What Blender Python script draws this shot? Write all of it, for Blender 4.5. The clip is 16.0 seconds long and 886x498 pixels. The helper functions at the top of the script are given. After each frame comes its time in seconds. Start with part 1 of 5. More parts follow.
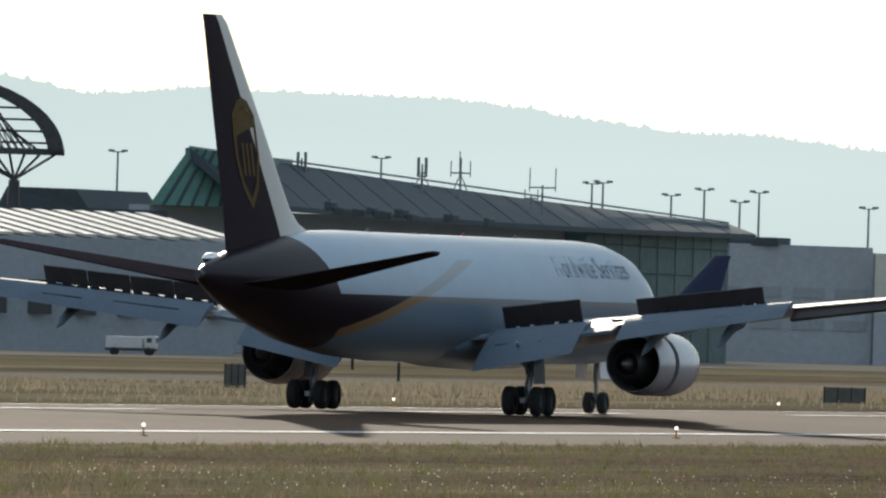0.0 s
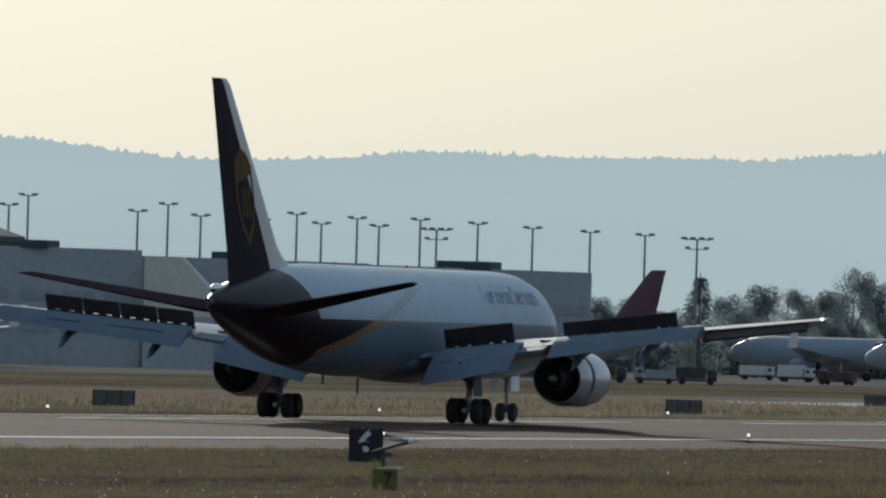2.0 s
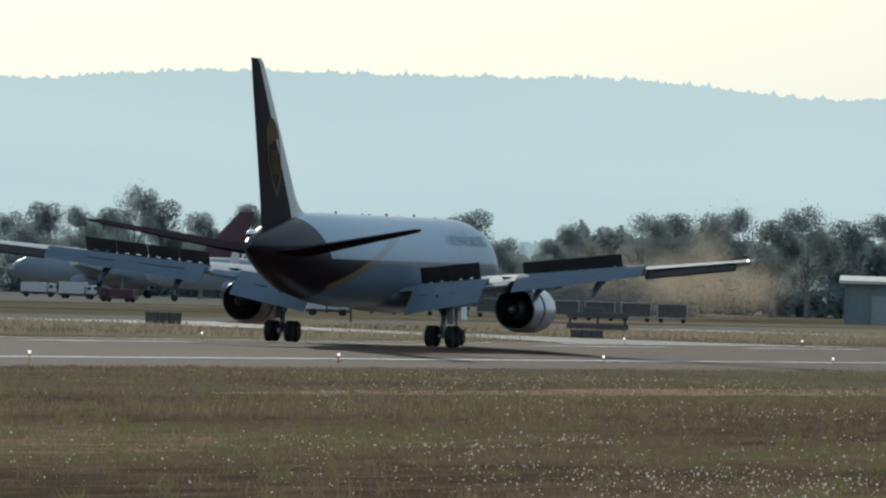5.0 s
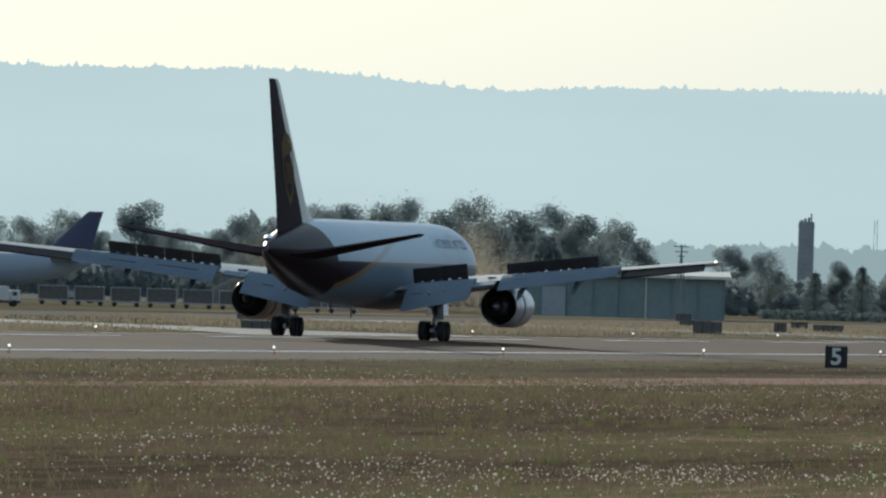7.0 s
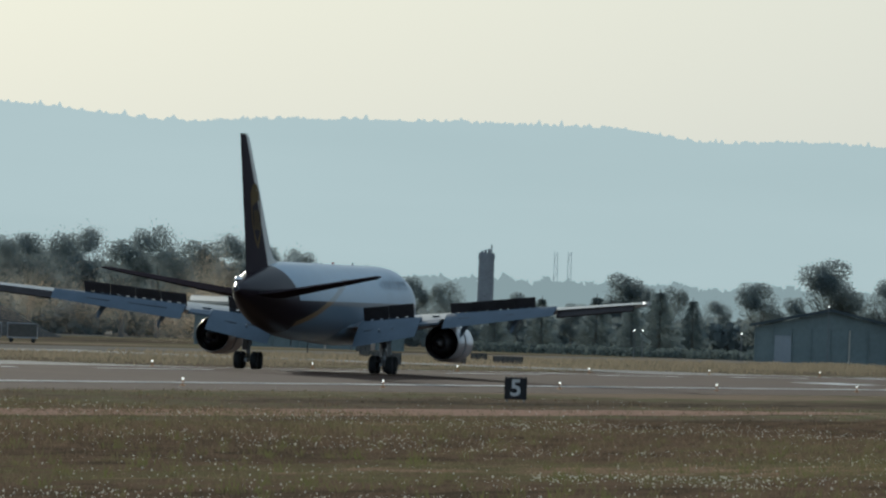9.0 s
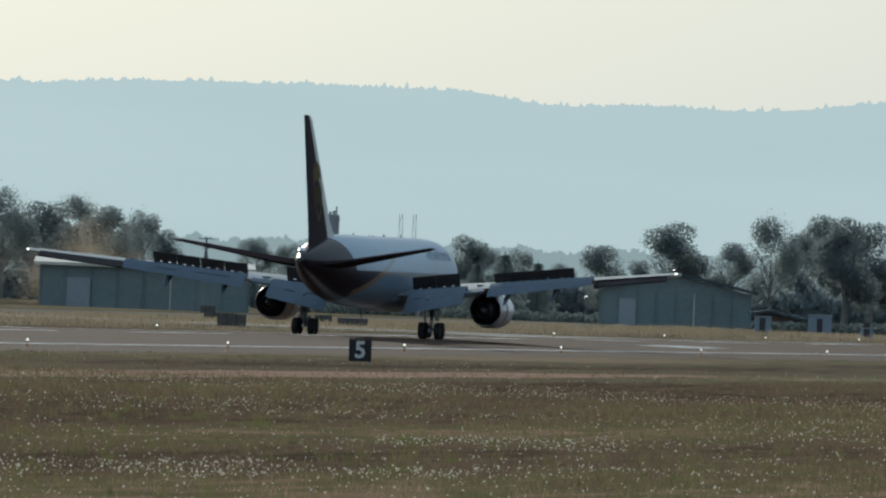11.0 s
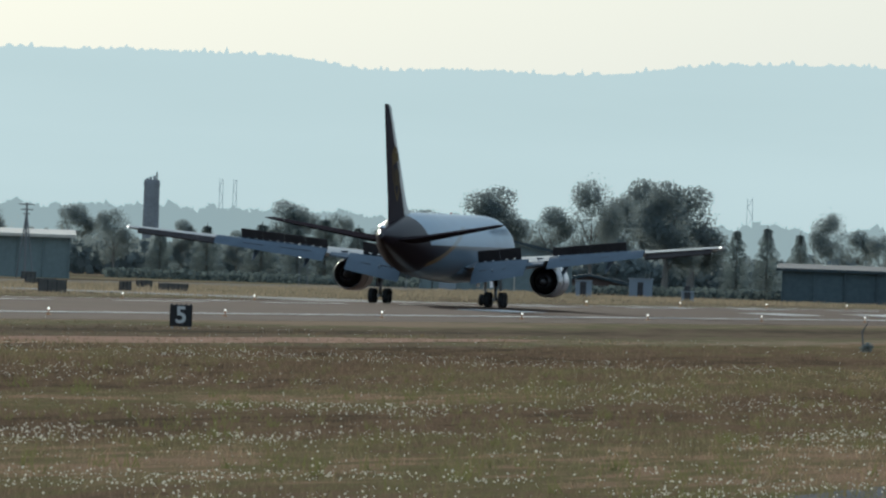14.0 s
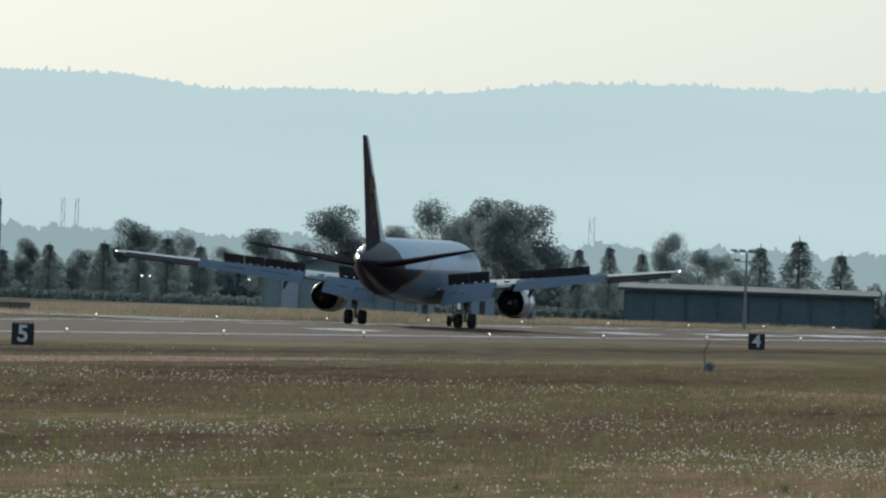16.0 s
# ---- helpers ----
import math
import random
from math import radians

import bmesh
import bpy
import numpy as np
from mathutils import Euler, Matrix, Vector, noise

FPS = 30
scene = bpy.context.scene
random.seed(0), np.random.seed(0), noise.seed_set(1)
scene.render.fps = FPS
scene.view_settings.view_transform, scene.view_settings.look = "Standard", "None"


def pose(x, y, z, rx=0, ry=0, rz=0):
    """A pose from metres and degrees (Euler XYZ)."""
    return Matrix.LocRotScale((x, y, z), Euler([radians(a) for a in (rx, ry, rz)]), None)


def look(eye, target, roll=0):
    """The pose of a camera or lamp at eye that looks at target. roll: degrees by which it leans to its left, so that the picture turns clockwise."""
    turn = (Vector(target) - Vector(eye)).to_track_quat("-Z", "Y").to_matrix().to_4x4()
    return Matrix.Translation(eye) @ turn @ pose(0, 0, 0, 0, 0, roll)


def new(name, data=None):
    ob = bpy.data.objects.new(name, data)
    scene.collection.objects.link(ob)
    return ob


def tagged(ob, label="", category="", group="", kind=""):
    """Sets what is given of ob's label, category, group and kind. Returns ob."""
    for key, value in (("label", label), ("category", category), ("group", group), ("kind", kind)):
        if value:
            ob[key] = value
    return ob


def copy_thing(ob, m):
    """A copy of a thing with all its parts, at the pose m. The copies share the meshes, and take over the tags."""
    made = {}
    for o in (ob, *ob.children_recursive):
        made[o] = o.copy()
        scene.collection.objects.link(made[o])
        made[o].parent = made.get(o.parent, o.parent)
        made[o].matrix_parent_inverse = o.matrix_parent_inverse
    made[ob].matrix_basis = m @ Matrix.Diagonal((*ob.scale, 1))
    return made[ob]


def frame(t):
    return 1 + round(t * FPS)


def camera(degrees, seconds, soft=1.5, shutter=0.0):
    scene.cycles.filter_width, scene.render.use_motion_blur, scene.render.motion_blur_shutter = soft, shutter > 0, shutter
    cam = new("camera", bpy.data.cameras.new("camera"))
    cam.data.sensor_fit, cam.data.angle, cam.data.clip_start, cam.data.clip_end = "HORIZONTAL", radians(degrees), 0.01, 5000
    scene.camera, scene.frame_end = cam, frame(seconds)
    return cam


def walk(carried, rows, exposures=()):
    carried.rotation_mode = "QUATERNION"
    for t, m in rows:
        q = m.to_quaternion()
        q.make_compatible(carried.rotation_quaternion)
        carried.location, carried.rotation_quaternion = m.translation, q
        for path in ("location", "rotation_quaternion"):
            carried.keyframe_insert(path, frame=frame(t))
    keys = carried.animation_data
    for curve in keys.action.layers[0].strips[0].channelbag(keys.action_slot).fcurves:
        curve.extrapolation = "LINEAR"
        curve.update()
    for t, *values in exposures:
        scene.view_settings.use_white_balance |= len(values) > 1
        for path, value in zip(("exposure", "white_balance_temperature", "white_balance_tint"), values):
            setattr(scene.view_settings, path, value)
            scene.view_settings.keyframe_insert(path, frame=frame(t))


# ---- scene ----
EYE = (0.0, 0.0, 4.79)
PATH = [  # seconds, pan, tilt, roll in degrees
    (0, -18.146, 0.214, 1.71),
    (0.5, -17.710, 0.173, 1.79),
    (1, -16.676, 0.263, 1.81),
    (1.5, -16.033, 0.312, 1.73),
    (2, -15.485, 0.301, 1.65),
    (2.5, -15.294, 0.212, 1.69),
    (3, -14.533, 0.082, 1.90),
    (3.5, -13.773, 0.077, 1.83),
    (4, -13.404, 0.098, 1.91),
    (6.5, -11.989, 0.047, 1.67),
    (7, -11.659, 0.081, 1.78),
    (7.5, -11.321, 0.130, 1.83),
    (8, -11.018, 0.156, 1.95),
    (8.5, -10.752, 0.184, 2.02),
    (9, -10.498, 0.230, 2.06),
    (9.2, -10.369, 0.220, 2.20),
    (11.3, -9.702, 0.112, 2.23),
    (11.5, -9.492, 0.136, 2.24),
    (12, -9.269, 0.126, 2.12),
    (12.5, -9.164, 0.111, 2.09),
    (13, -9.163, 0.072, 2.12),
    (13.5, -9.238, 0.045, 2.13),
    (14, -9.270, 0.008, 2.05),
    (14.5, -9.207, -0.027, 2.14),
    (15, -8.980, 0.017, 2.12),
    (15.5, -8.817, 0.050, 2.04),
    (16, -8.697, 0.097, 2.11),
]
ROLLOUT = [  # seconds, metres along the runway
    (0, 613.4), (0.5, 640.5), (1, 666.5), (1.5, 691.9), (2, 717.0), (2.5, 742.3), (3, 768.5), (3.5, 793.9), (4, 818.4), (6.5, 930.6), (7, 953.5), (7.5, 975.9), (8, 998.6), (8.5, 1021.1), (9, 1043.3), (9.2, 1052.1), (11.3, 1134.3), (11.5, 1142.1), (12, 1160.7), (12.5, 1179.1), (13, 1197.5), (13.5, 1216.1), (14, 1234.6), (14.5, 1252.2), (15, 1269.4), (15.5, 1286.2), (16, 1302.4),
]

STOPS = [(0.0, 0.3), (0.5, 0.18), (1.0, 0.0), (1.5, -0.27), (2.0, -0.38), (2.5, -0.33), (3.0, -0.06), (3.5, 0.05), (7.0, 0.05), (8.0, -0.08), (9.0, -0.2), (11.5, -0.07), (12.5, -0.03), (14.5, 0.1), (16.0, 0.06)]
CENTRE = -201.8      # runway centreline, x
CROWN = 0.48         # height of the runway's crown


def aim(pan, tilt, roll):
    a, e = radians(pan), radians(tilt)
    way = Vector((math.sin(a) * math.cos(e), math.cos(a) * math.cos(e), math.sin(e)))
    return look(EYE, Vector(EYE) + way * 1000, roll)


cam = camera(3.227, 16.0, soft=2.3)
walk(cam, [(t, aim(a, e, r)) for t, a, e, r in PATH],
     exposures=[(t, s - 0.8, 6580 - 540 * min(1, t / 1.5), 10 - 5 * min(1, t / 4)) for t, s in STOPS])

# ---- light ----
SUN_AZ, SUN_EL = -24.0, 14.0
world = bpy.data.worlds.new("sky")
scene.world = world
world.use_nodes = True
wn = world.node_tree
wn.nodes.clear()
sky = wn.nodes.new("ShaderNodeTexSky")
sky.sky_type = "NISHITA"
sky.sun_disc = False
sky.sun_elevation = radians(SUN_EL)
sky.sun_rotation = radians(SUN_AZ)
sky.air_density, sky.dust_density, sky.ozone_density = 1.0, 2.0, 1.5
bg = wn.nodes.new("ShaderNodeBackground")
bg.inputs[1].default_value = 0.034
wo = wn.nodes.new("ShaderNodeOutputWorld")
soft_sky = wn.nodes.new("ShaderNodeHueSaturation")   # milky air
soft_sky.inputs["Saturation"].default_value = 0.62
wn.links.new(sky.outputs[0], soft_sky.inputs["Color"])
filt = wn.nodes.new("ShaderNodeVectorMath")
filt.operation = "MULTIPLY"
filt.inputs[1].default_value = (0.97, 1.0, 0.76)
wn.links.new(soft_sky.outputs[0], filt.inputs[0])
wn.links.new(filt.outputs[0], bg.inputs[0])
haze = wn.nodes.new("ShaderNodeBackground")   # even white-blue light of the hazy dome
haze.inputs[0].default_value, haze.inputs[1].default_value = (0.365, 0.47, 0.61, 1), 1.3
both = wn.nodes.new("ShaderNodeAddShader")
wn.links.new(bg.outputs[0], both.inputs[0])
wn.links.new(haze.outputs[0], both.inputs[1])
wn.links.new(both.outputs[0], wo.inputs[0])
sun = new("sun", bpy.data.lights.new("sun", "SUN"))
sun.data.energy, sun.data.angle, sun.data.color = 4.2, radians(0.6), (1.0, 0.9, 0.76)
sa, se = radians(SUN_AZ), radians(SUN_EL)
sun.matrix_world = look((math.sin(sa) * math.cos(se) * 900, math.cos(sa) * math.cos(se) * 900, math.sin(se) * 900), (0, 0, 0))


# ---- materials ----
def mat(name, col, rough=0.6, metal=0.0, var=0.18, scale=3.0, bump=0.0, fine=40.0, spec=0.5, col2=None, coat=0.0, broad=0.5):
    """Principled surface whose colour drifts at two scales, with a fine relief."""
    m = bpy.data.materials.new(name)
    m.use_nodes = True
    t = m.node_tree
    p = t.nodes["Principled BSDF"]
    tc = t.nodes.new("ShaderNodeTexCoord")
    n1, n2 = t.nodes.new("ShaderNodeTexNoise"), t.nodes.new("ShaderNodeTexNoise")
    n1.inputs["Scale"].default_value, n2.inputs["Scale"].default_value = scale, fine
    n1.inputs["Detail"].default_value, n2.inputs["Detail"].default_value = 4, 3
    ad = t.nodes.new("ShaderNodeMath")
    ad.operation = "ADD"
    rmp = t.nodes.new("ShaderNodeValToRGB")
    lo = col2 or tuple(c * (1 - var) for c in col)
    hi = col if col2 else tuple(min(1, c * (1 + var)) for c in col)
    rmp.color_ramp.elements[0].position, rmp.color_ramp.elements[1].position = 0.35, 0.65
    rmp.color_ramp.elements[0].color, rmp.color_ramp.elements[1].color = (*lo, 1), (*hi, 1)
    hf, w1 = t.nodes.new("ShaderNodeMath"), t.nodes.new("ShaderNodeMath")
    hf.operation = w1.operation = "MULTIPLY"
    hf.inputs[1].default_value, w1.inputs[1].default_value = broad, (1 - broad) / broad
    for n in (n1, n2):
        t.links.new(tc.outputs["Object"], n.inputs["Vector"])
    t.links.new(n1.outputs[0], ad.inputs[0])
    t.links.new(n2.outputs[0], w1.inputs[0])
    t.links.new(w1.outputs[0], ad.inputs[1])
    t.links.new(ad.outputs[0], hf.inputs[0])
    t.links.new(hf.outputs[0], rmp.inputs[0])
    t.links.new(rmp.outputs[0], p.inputs["Base Color"])
    p.inputs["Roughness"].default_value, p.inputs["Metallic"].default_value = rough, metal
    p.inputs["Specular IOR Level"].default_value = spec
    p.inputs["Coat Weight"].default_value = coat
    if bump:
        b = t.nodes.new("ShaderNodeBump")
        b.inputs["Strength"].default_value, b.inputs["Distance"].default_value = bump, 0.05
        t.links.new(n2.outputs[0], b.inputs["Height"])
        t.links.new(b.outputs[0], p.inputs["Normal"])
    return m


def glow(name, col, strength):
    m = bpy.data.materials.new(name)
    m.use_nodes = True
    t = m.node_tree
    t.nodes.clear()
    e, o = t.nodes.new("ShaderNodeEmission"), t.nodes.new("ShaderNodeOutputMaterial")
    e.inputs[0].default_value, e.inputs[1].default_value = (*col, 1), strength
    t.links.new(e.outputs[0], o.inputs[0])
    return m


# ---- mesh helpers ----
def mesh(name, bm, material, smooth=False):
    bmesh.ops.recalc_face_normals(bm, faces=bm.faces)
    d = bpy.data.meshes.new(name)
    bm.to_mesh(d)
    bm.free()
    for m in (material if isinstance(material, (list, tuple)) else [material]):
        d.materials.append(m)
    if smooth:
        for f in d.polygons:
            f.use_smooth = True
        d.set_sharp_from_angle(angle=radians(35))
    return d


def part(name, bm, material, parent, label="", smooth=False):
    """One mesh object under a thing or a part."""
    ob = new(name, mesh(name, bm, material, smooth))
    ob.parent = parent
    if label:
        ob["label"] = label
    return ob


def thing(name, label, category, x=0, y=0, z=0, rz=0, group="", kind=""):
    ob = new(name)
    ob.empty_display_size = 0.2
    ob.matrix_basis = pose(x, y, z, 0, 0, rz)
    return tagged(ob, label, category, group, kind)


def box(bm, x0, y0, z0, x1, y1, z1, bev=0.0):
    r = bmesh.ops.create_cube(bm, size=1, matrix=Matrix.LocRotScale(((x0 + x1) / 2, (y0 + y1) / 2, (z0 + z1) / 2), None, (abs(x1 - x0), abs(y1 - y0), abs(z1 - z0))))
    if bev:
        es = list({e for v in r["verts"] for e in v.link_edges})
        bmesh.ops.bevel(bm, geom=es, offset=bev, segments=2, affect="EDGES", profile=0.5)
    return bm


def rod(bm, a, b, r, r2=None, n=8):
    a, b = Vector(a), Vector(b)
    q = (b - a).to_track_quat("Z", "Y").to_matrix().to_4x4()
    bmesh.ops.create_cone(bm, cap_ends=True, segments=n, radius1=r, radius2=r if r2 is None else r2, depth=(b - a).length,
                          matrix=Matrix.Translation((a + b) / 2) @ q)
    return bm


def loft(bm, rings, cap=True, closed=True):
    """Skin through rings of equal count."""
    vs = [[bm.verts.new(p) for p in r] for r in rings]
    n = len(rings[0])
    for a, b in zip(vs, vs[1:]):
        for i in range(n if closed else n - 1):
            j = (i + 1) % n
            bm.faces.new((a[i], a[j], b[j], b[i]))
    if cap:
        bm.faces.new(vs[0][::-1])
        bm.faces.new(vs[-1])
    return bm


def spin(bm, prof, axis_y=True, n=32, cx=0, cy=0, cz=0):
    """Turned body round the y axis: prof is rows of (y, radius)."""
    rings = [[(cx + r * math.cos(2 * math.pi * k / n), cy + y, cz + r * math.sin(2 * math.pi * k / n)) for k in range(n)] for y, r in prof]
    return loft(bm, rings, cap=False)


def smoothstep(a, b, x):
    k = min(1, max(0, (x - a) / (b - a)))
    return k * k * (3 - 2 * k)


def polar(az, dist, z=0.0):
    a = radians(az)
    return Vector((math.sin(a) * dist, math.cos(a) * dist, z))


def table(rows, x):
    """Smooth reading between rows of (x, value...)."""
    for p, q in zip(rows, rows[1:]):
        if x <= q[0]:
            k = smoothstep(p[0], q[0], x) if x > p[0] else 0
            return [u + (v - u) * k for u, v in zip(p[1:], q[1:])]
    return list(rows[-1][1:])


def lin(rows, x):
    for p, q in zip(rows, rows[1:]):
        if x <= q[0]:
            k = max(0, (x - p[0]) / (q[0] - p[0]))
            return [u + (v - u) * k for u, v in zip(p[1:], q[1:])]
    return list(rows[-1][1:])

# ---- palette ----
M_WHITE = mat("white_paint", (0.78, 0.79, 0.80), 0.28, var=0.04, scale=0.4, fine=6, coat=0.3)
M_GREY = mat("grey_paint", (0.19, 0.22, 0.25), 0.5, var=0.08, scale=0.5, fine=8)
M_BROWN = mat("brown_paint", (0.035, 0.018, 0.012), 0.25, var=0.15, scale=0.5, fine=8, coat=0.3)
M_GOLD = mat("gold_paint", (0.14, 0.092, 0.032), 0.6, var=0.1, scale=0.5, fine=8, spec=0.08)
M_ALU = mat("polished_aluminium", (0.75, 0.76, 0.78), 0.22, 0.9, var=0.06, scale=1, fine=12)
M_STEEL = mat("gear_steel", (0.35, 0.36, 0.37), 0.4, 0.6, var=0.15, scale=2, fine=30)
M_DARK = mat("dark_metal", (0.06, 0.06, 0.065), 0.45, 0.5, var=0.3, scale=2, fine=20)
M_TYRE = mat("tyre_rubber", (0.02, 0.02, 0.02), 0.8, var=0.3, scale=3, fine=40)
M_SPOIL = mat("spoiler_underside", (0.062, 0.052, 0.05), 0.6, var=0.2, scale=1, fine=10, spec=0.2)


def livery():
    """White upper body, grey belly, brown tail with a slanting gold band."""
    # hull white lowered to the blue-grey it shows in shade
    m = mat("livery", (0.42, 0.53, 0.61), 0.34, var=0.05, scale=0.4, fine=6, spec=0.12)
    t = m.node_tree
    p = t.nodes["Principled BSDF"]
    white = p.inputs["Base Color"].links[0].from_socket
    tc = t.nodes.new("ShaderNodeTexCoord")
    sp = t.nodes.new("ShaderNodeSeparateXYZ")
    t.links.new(tc.outputs["Object"], sp.inputs[0])

    def op(kind, a, b):
        n = t.nodes.new("ShaderNodeMath")
        n.operation = kind
        for i, v in enumerate((a, b)):
            if isinstance(v, (int, float)):
                n.inputs[i].default_value = v
            else:
                t.links.new(v, n.inputs[i])
        return n.outputs[0]

    def mix(fac, a, b):
        n = t.nodes.new("ShaderNodeMix")
        n.data_type = "RGBA"
        t.links.new(fac, n.inputs[0])
        for i, v in ((6, a), (7, b)):
            if isinstance(v, tuple):
                n.inputs[i].default_value = (*v, 1)
            else:
                t.links.new(v, n.inputs[i])
        return n.outputs[2]

    y, z = sp.outputs["Y"], sp.outputs["Z"]
    low = op("LESS_THAN", z, 4.75)
    rise = op("SUBTRACT", z, 4.75)
    slant = op("SUBTRACT", y, op("MULTIPLY", rise, 4.7))   # y where the band would meet the waterline
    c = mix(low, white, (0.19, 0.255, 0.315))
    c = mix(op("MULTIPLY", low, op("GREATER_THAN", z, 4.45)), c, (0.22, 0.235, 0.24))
    c = mix(op("MULTIPLY", op("LESS_THAN", slant, -6.9), op("GREATER_THAN", slant, -9.0)), c, (0.30, 0.19, 0.09))
    c = mix(op("MULTIPLY", op("GREATER_THAN", rise, 0.0), op("MULTIPLY", op("LESS_THAN", slant, -6.9), op("GREATER_THAN", slant, -9.0))), c, (0.38, 0.42, 0.43))
    c = mix(op("MULTIPLY", op("GREATER_THAN", rise, 1.55), op("GREATER_THAN", slant, -9.0)), c, white)
    c = mix(op("MULTIPLY", op("LESS_THAN", slant, -9.0), low), c, (0.022, 0.015, 0.020))
    c = mix(op("LESS_THAN", op("ADD", y, op("MULTIPLY", z, 0.9)), -12.7), c, (0.022, 0.015, 0.020))
    t.links.new(c, p.inputs["Base Color"])
    return m


M_LIVERY = livery()

# rows: y, centre height, half height, half width
HULL = [(-28.4, 5.35, 0.16, 0.14), (-27.6, 5.32, 0.45, 0.38), (-25.0, 5.22, 1.05, 0.95), (-21.0, 5.10, 1.75, 1.62), (-17.0, 4.96, 2.25, 2.12),
        (-12.0, 4.78, 2.53, 2.42), (-7.0, 4.68, 2.62, 2.51), (19.6, 4.68, 2.62, 2.51), (21.9, 4.66, 2.57, 2.47), (23.8, 4.58, 2.39, 2.31),
        (25.5, 4.42, 2.05, 2.0), (26.8, 4.22, 1.6, 1.6), (27.6, 4.06, 1.1, 1.1), (28.1, 3.96, 0.6, 0.6), (28.3, 3.92, 0.1, 0.1)]


def hull_ring(y, n=40):
    zc, hh, hw = lin(HULL, y)
    return [(hw * math.cos(a), y, zc + hh * math.sin(a)) for a in (2 * math.pi * k / n for k in range(n))]


def foil(x, le, te, z_le, z_te, thick, along="x", n=9):
    """Closed wing section: le and te are y, at span station x (or height, for a fin)."""
    pts = []
    for s in (1, -1):
        for k in range(n + 1):
            if s < 0 and k in (0, n):
                continue
            u = k / n if s > 0 else 1 - k / n
            u = u ** 1.6 if s > 0 else u ** 1.6
            th = thick * 2.6 * (0.2969 * math.sqrt(u) - 0.126 * u - 0.3516 * u * u + 0.2843 * u ** 3 - 0.1036 * u ** 4) / 0.26
            y = le + (te - le) * u
            off = s * th * 0.5
            pts.append((x, y, z_le + (z_te - z_le) * u + off) if along == "x" else (off, y, x))
    return pts


def panel(bm, a, b, c, d, t):
    """Flat slab on the corners a b c d with thickness t."""
    a, b, c, d = map(Vector, (a, b, c, d))
    nrm = (b - a).cross(d - a).normalized() * t
    return loft(bm, [[a, b, c, d], [a + nrm, b + nrm, c + nrm, d + nrm]])


# wing stations: x, leading edge y, trailing edge y, height at le, height at te, thickness
WING = [(1.6, 12.6, 0.2, 3.05, 2.95, 1.35), (3.0, 11.2, 0.1, 3.3, 3.15, 1.25), (7.9, 7.3, -0.3, 3.85, 3.75, 0.85), (16.0, 1.2, -4.1, 4.6, 4.6, 0.5), (23.2, -4.6, -7.9, 5.28, 5.28, 0.34), (23.85, -6.0, -8.3, 5.36, 5.34, 0.24)]


def aircraft():
    a = thing("cargo_aircraft", "twin-engined white cargo jet with brown tail rolling on the runway", "aircraft", CENTRE, ROLLOUT[0][1], CROWN)
    bm = bmesh.new()
    ys = [-28.4, -27.6, -26.5, -25, -23, -21, -19, -17, -14.5, -12, -9.5, -7, -3, 1, 5, 9, 13, 17, 19.6, 20.8, 21.9, 22.9, 23.8, 24.7, 25.5, 26.2, 26.8, 27.2, 27.6, 27.9, 28.1, 28.3]
    loft(bm, [hull_ring(y) for y in ys])
    fus = part("fuselage", bm, M_LIVERY, a, "white upper hull in painted shade, grey belly and brown tail", True)
    # belly fairing
    bm = bmesh.new()
    loft(bm, [[(w * math.cos(q), y, 2.9 + hgt * math.sin(q)) for q in (2 * math.pi * k / 24 for k in range(24))]
              for y, w, hgt in ((-3, .4, .2), (-1.5, 1.5, .7), (1.5, 2.3, 1.05), (6, 2.45, 1.12), (11, 2.3, 1.05), (14, 1.6, .7), (15.5, .4, .2))])
    part("belly_fairing", bm, M_LIVERY, a, "grey wing root fairing", True)
    # fin with dorsal fillet
    bm = bmesh.new()
    loft(bm, [foil(z, le, te, 0, 0, th, "z") for z, le, te, th in ((6.2, -12.4, -25.2, .75), (7.1, -14.9, -25.5, .7), (7.5, -16.6, -25.6, .68), (8.1, -17.75, -25.8, .66), (9.0, -18.8, -26.15, .62), (11.5, -21.6, -27.2, .5), (15.3, -26.0, -28.75, .3), (15.6, -26.6, -28.9, .16))])
    fin = part("fin", bm, fin_paint(), a, "brown fin with pale leading edge", True)
    emblem(fin)
    for s in (1, -1):
        bm = bmesh.new()
        st = ((0.9, -18.6, -25.8, 5.05, .62), (2.2, -19.6, -26.0, 5.2, .55), (9.0, -25.6, -27.9, 6.42, .22), (9.31, -26.4, -27.9, 6.46, .1))
        loft(bm, [foil(s * x, le, te, z, z, th) for x, le, te, z, th in st])
        part("tailplane", bm, M_BROWN2, a, "dark tailplane with bright leading edge", True)
        wing(a, s)
        engine(a, s)
        main_gear(a, s)
    nose_gear(a)
    details(a, fus)
    return a


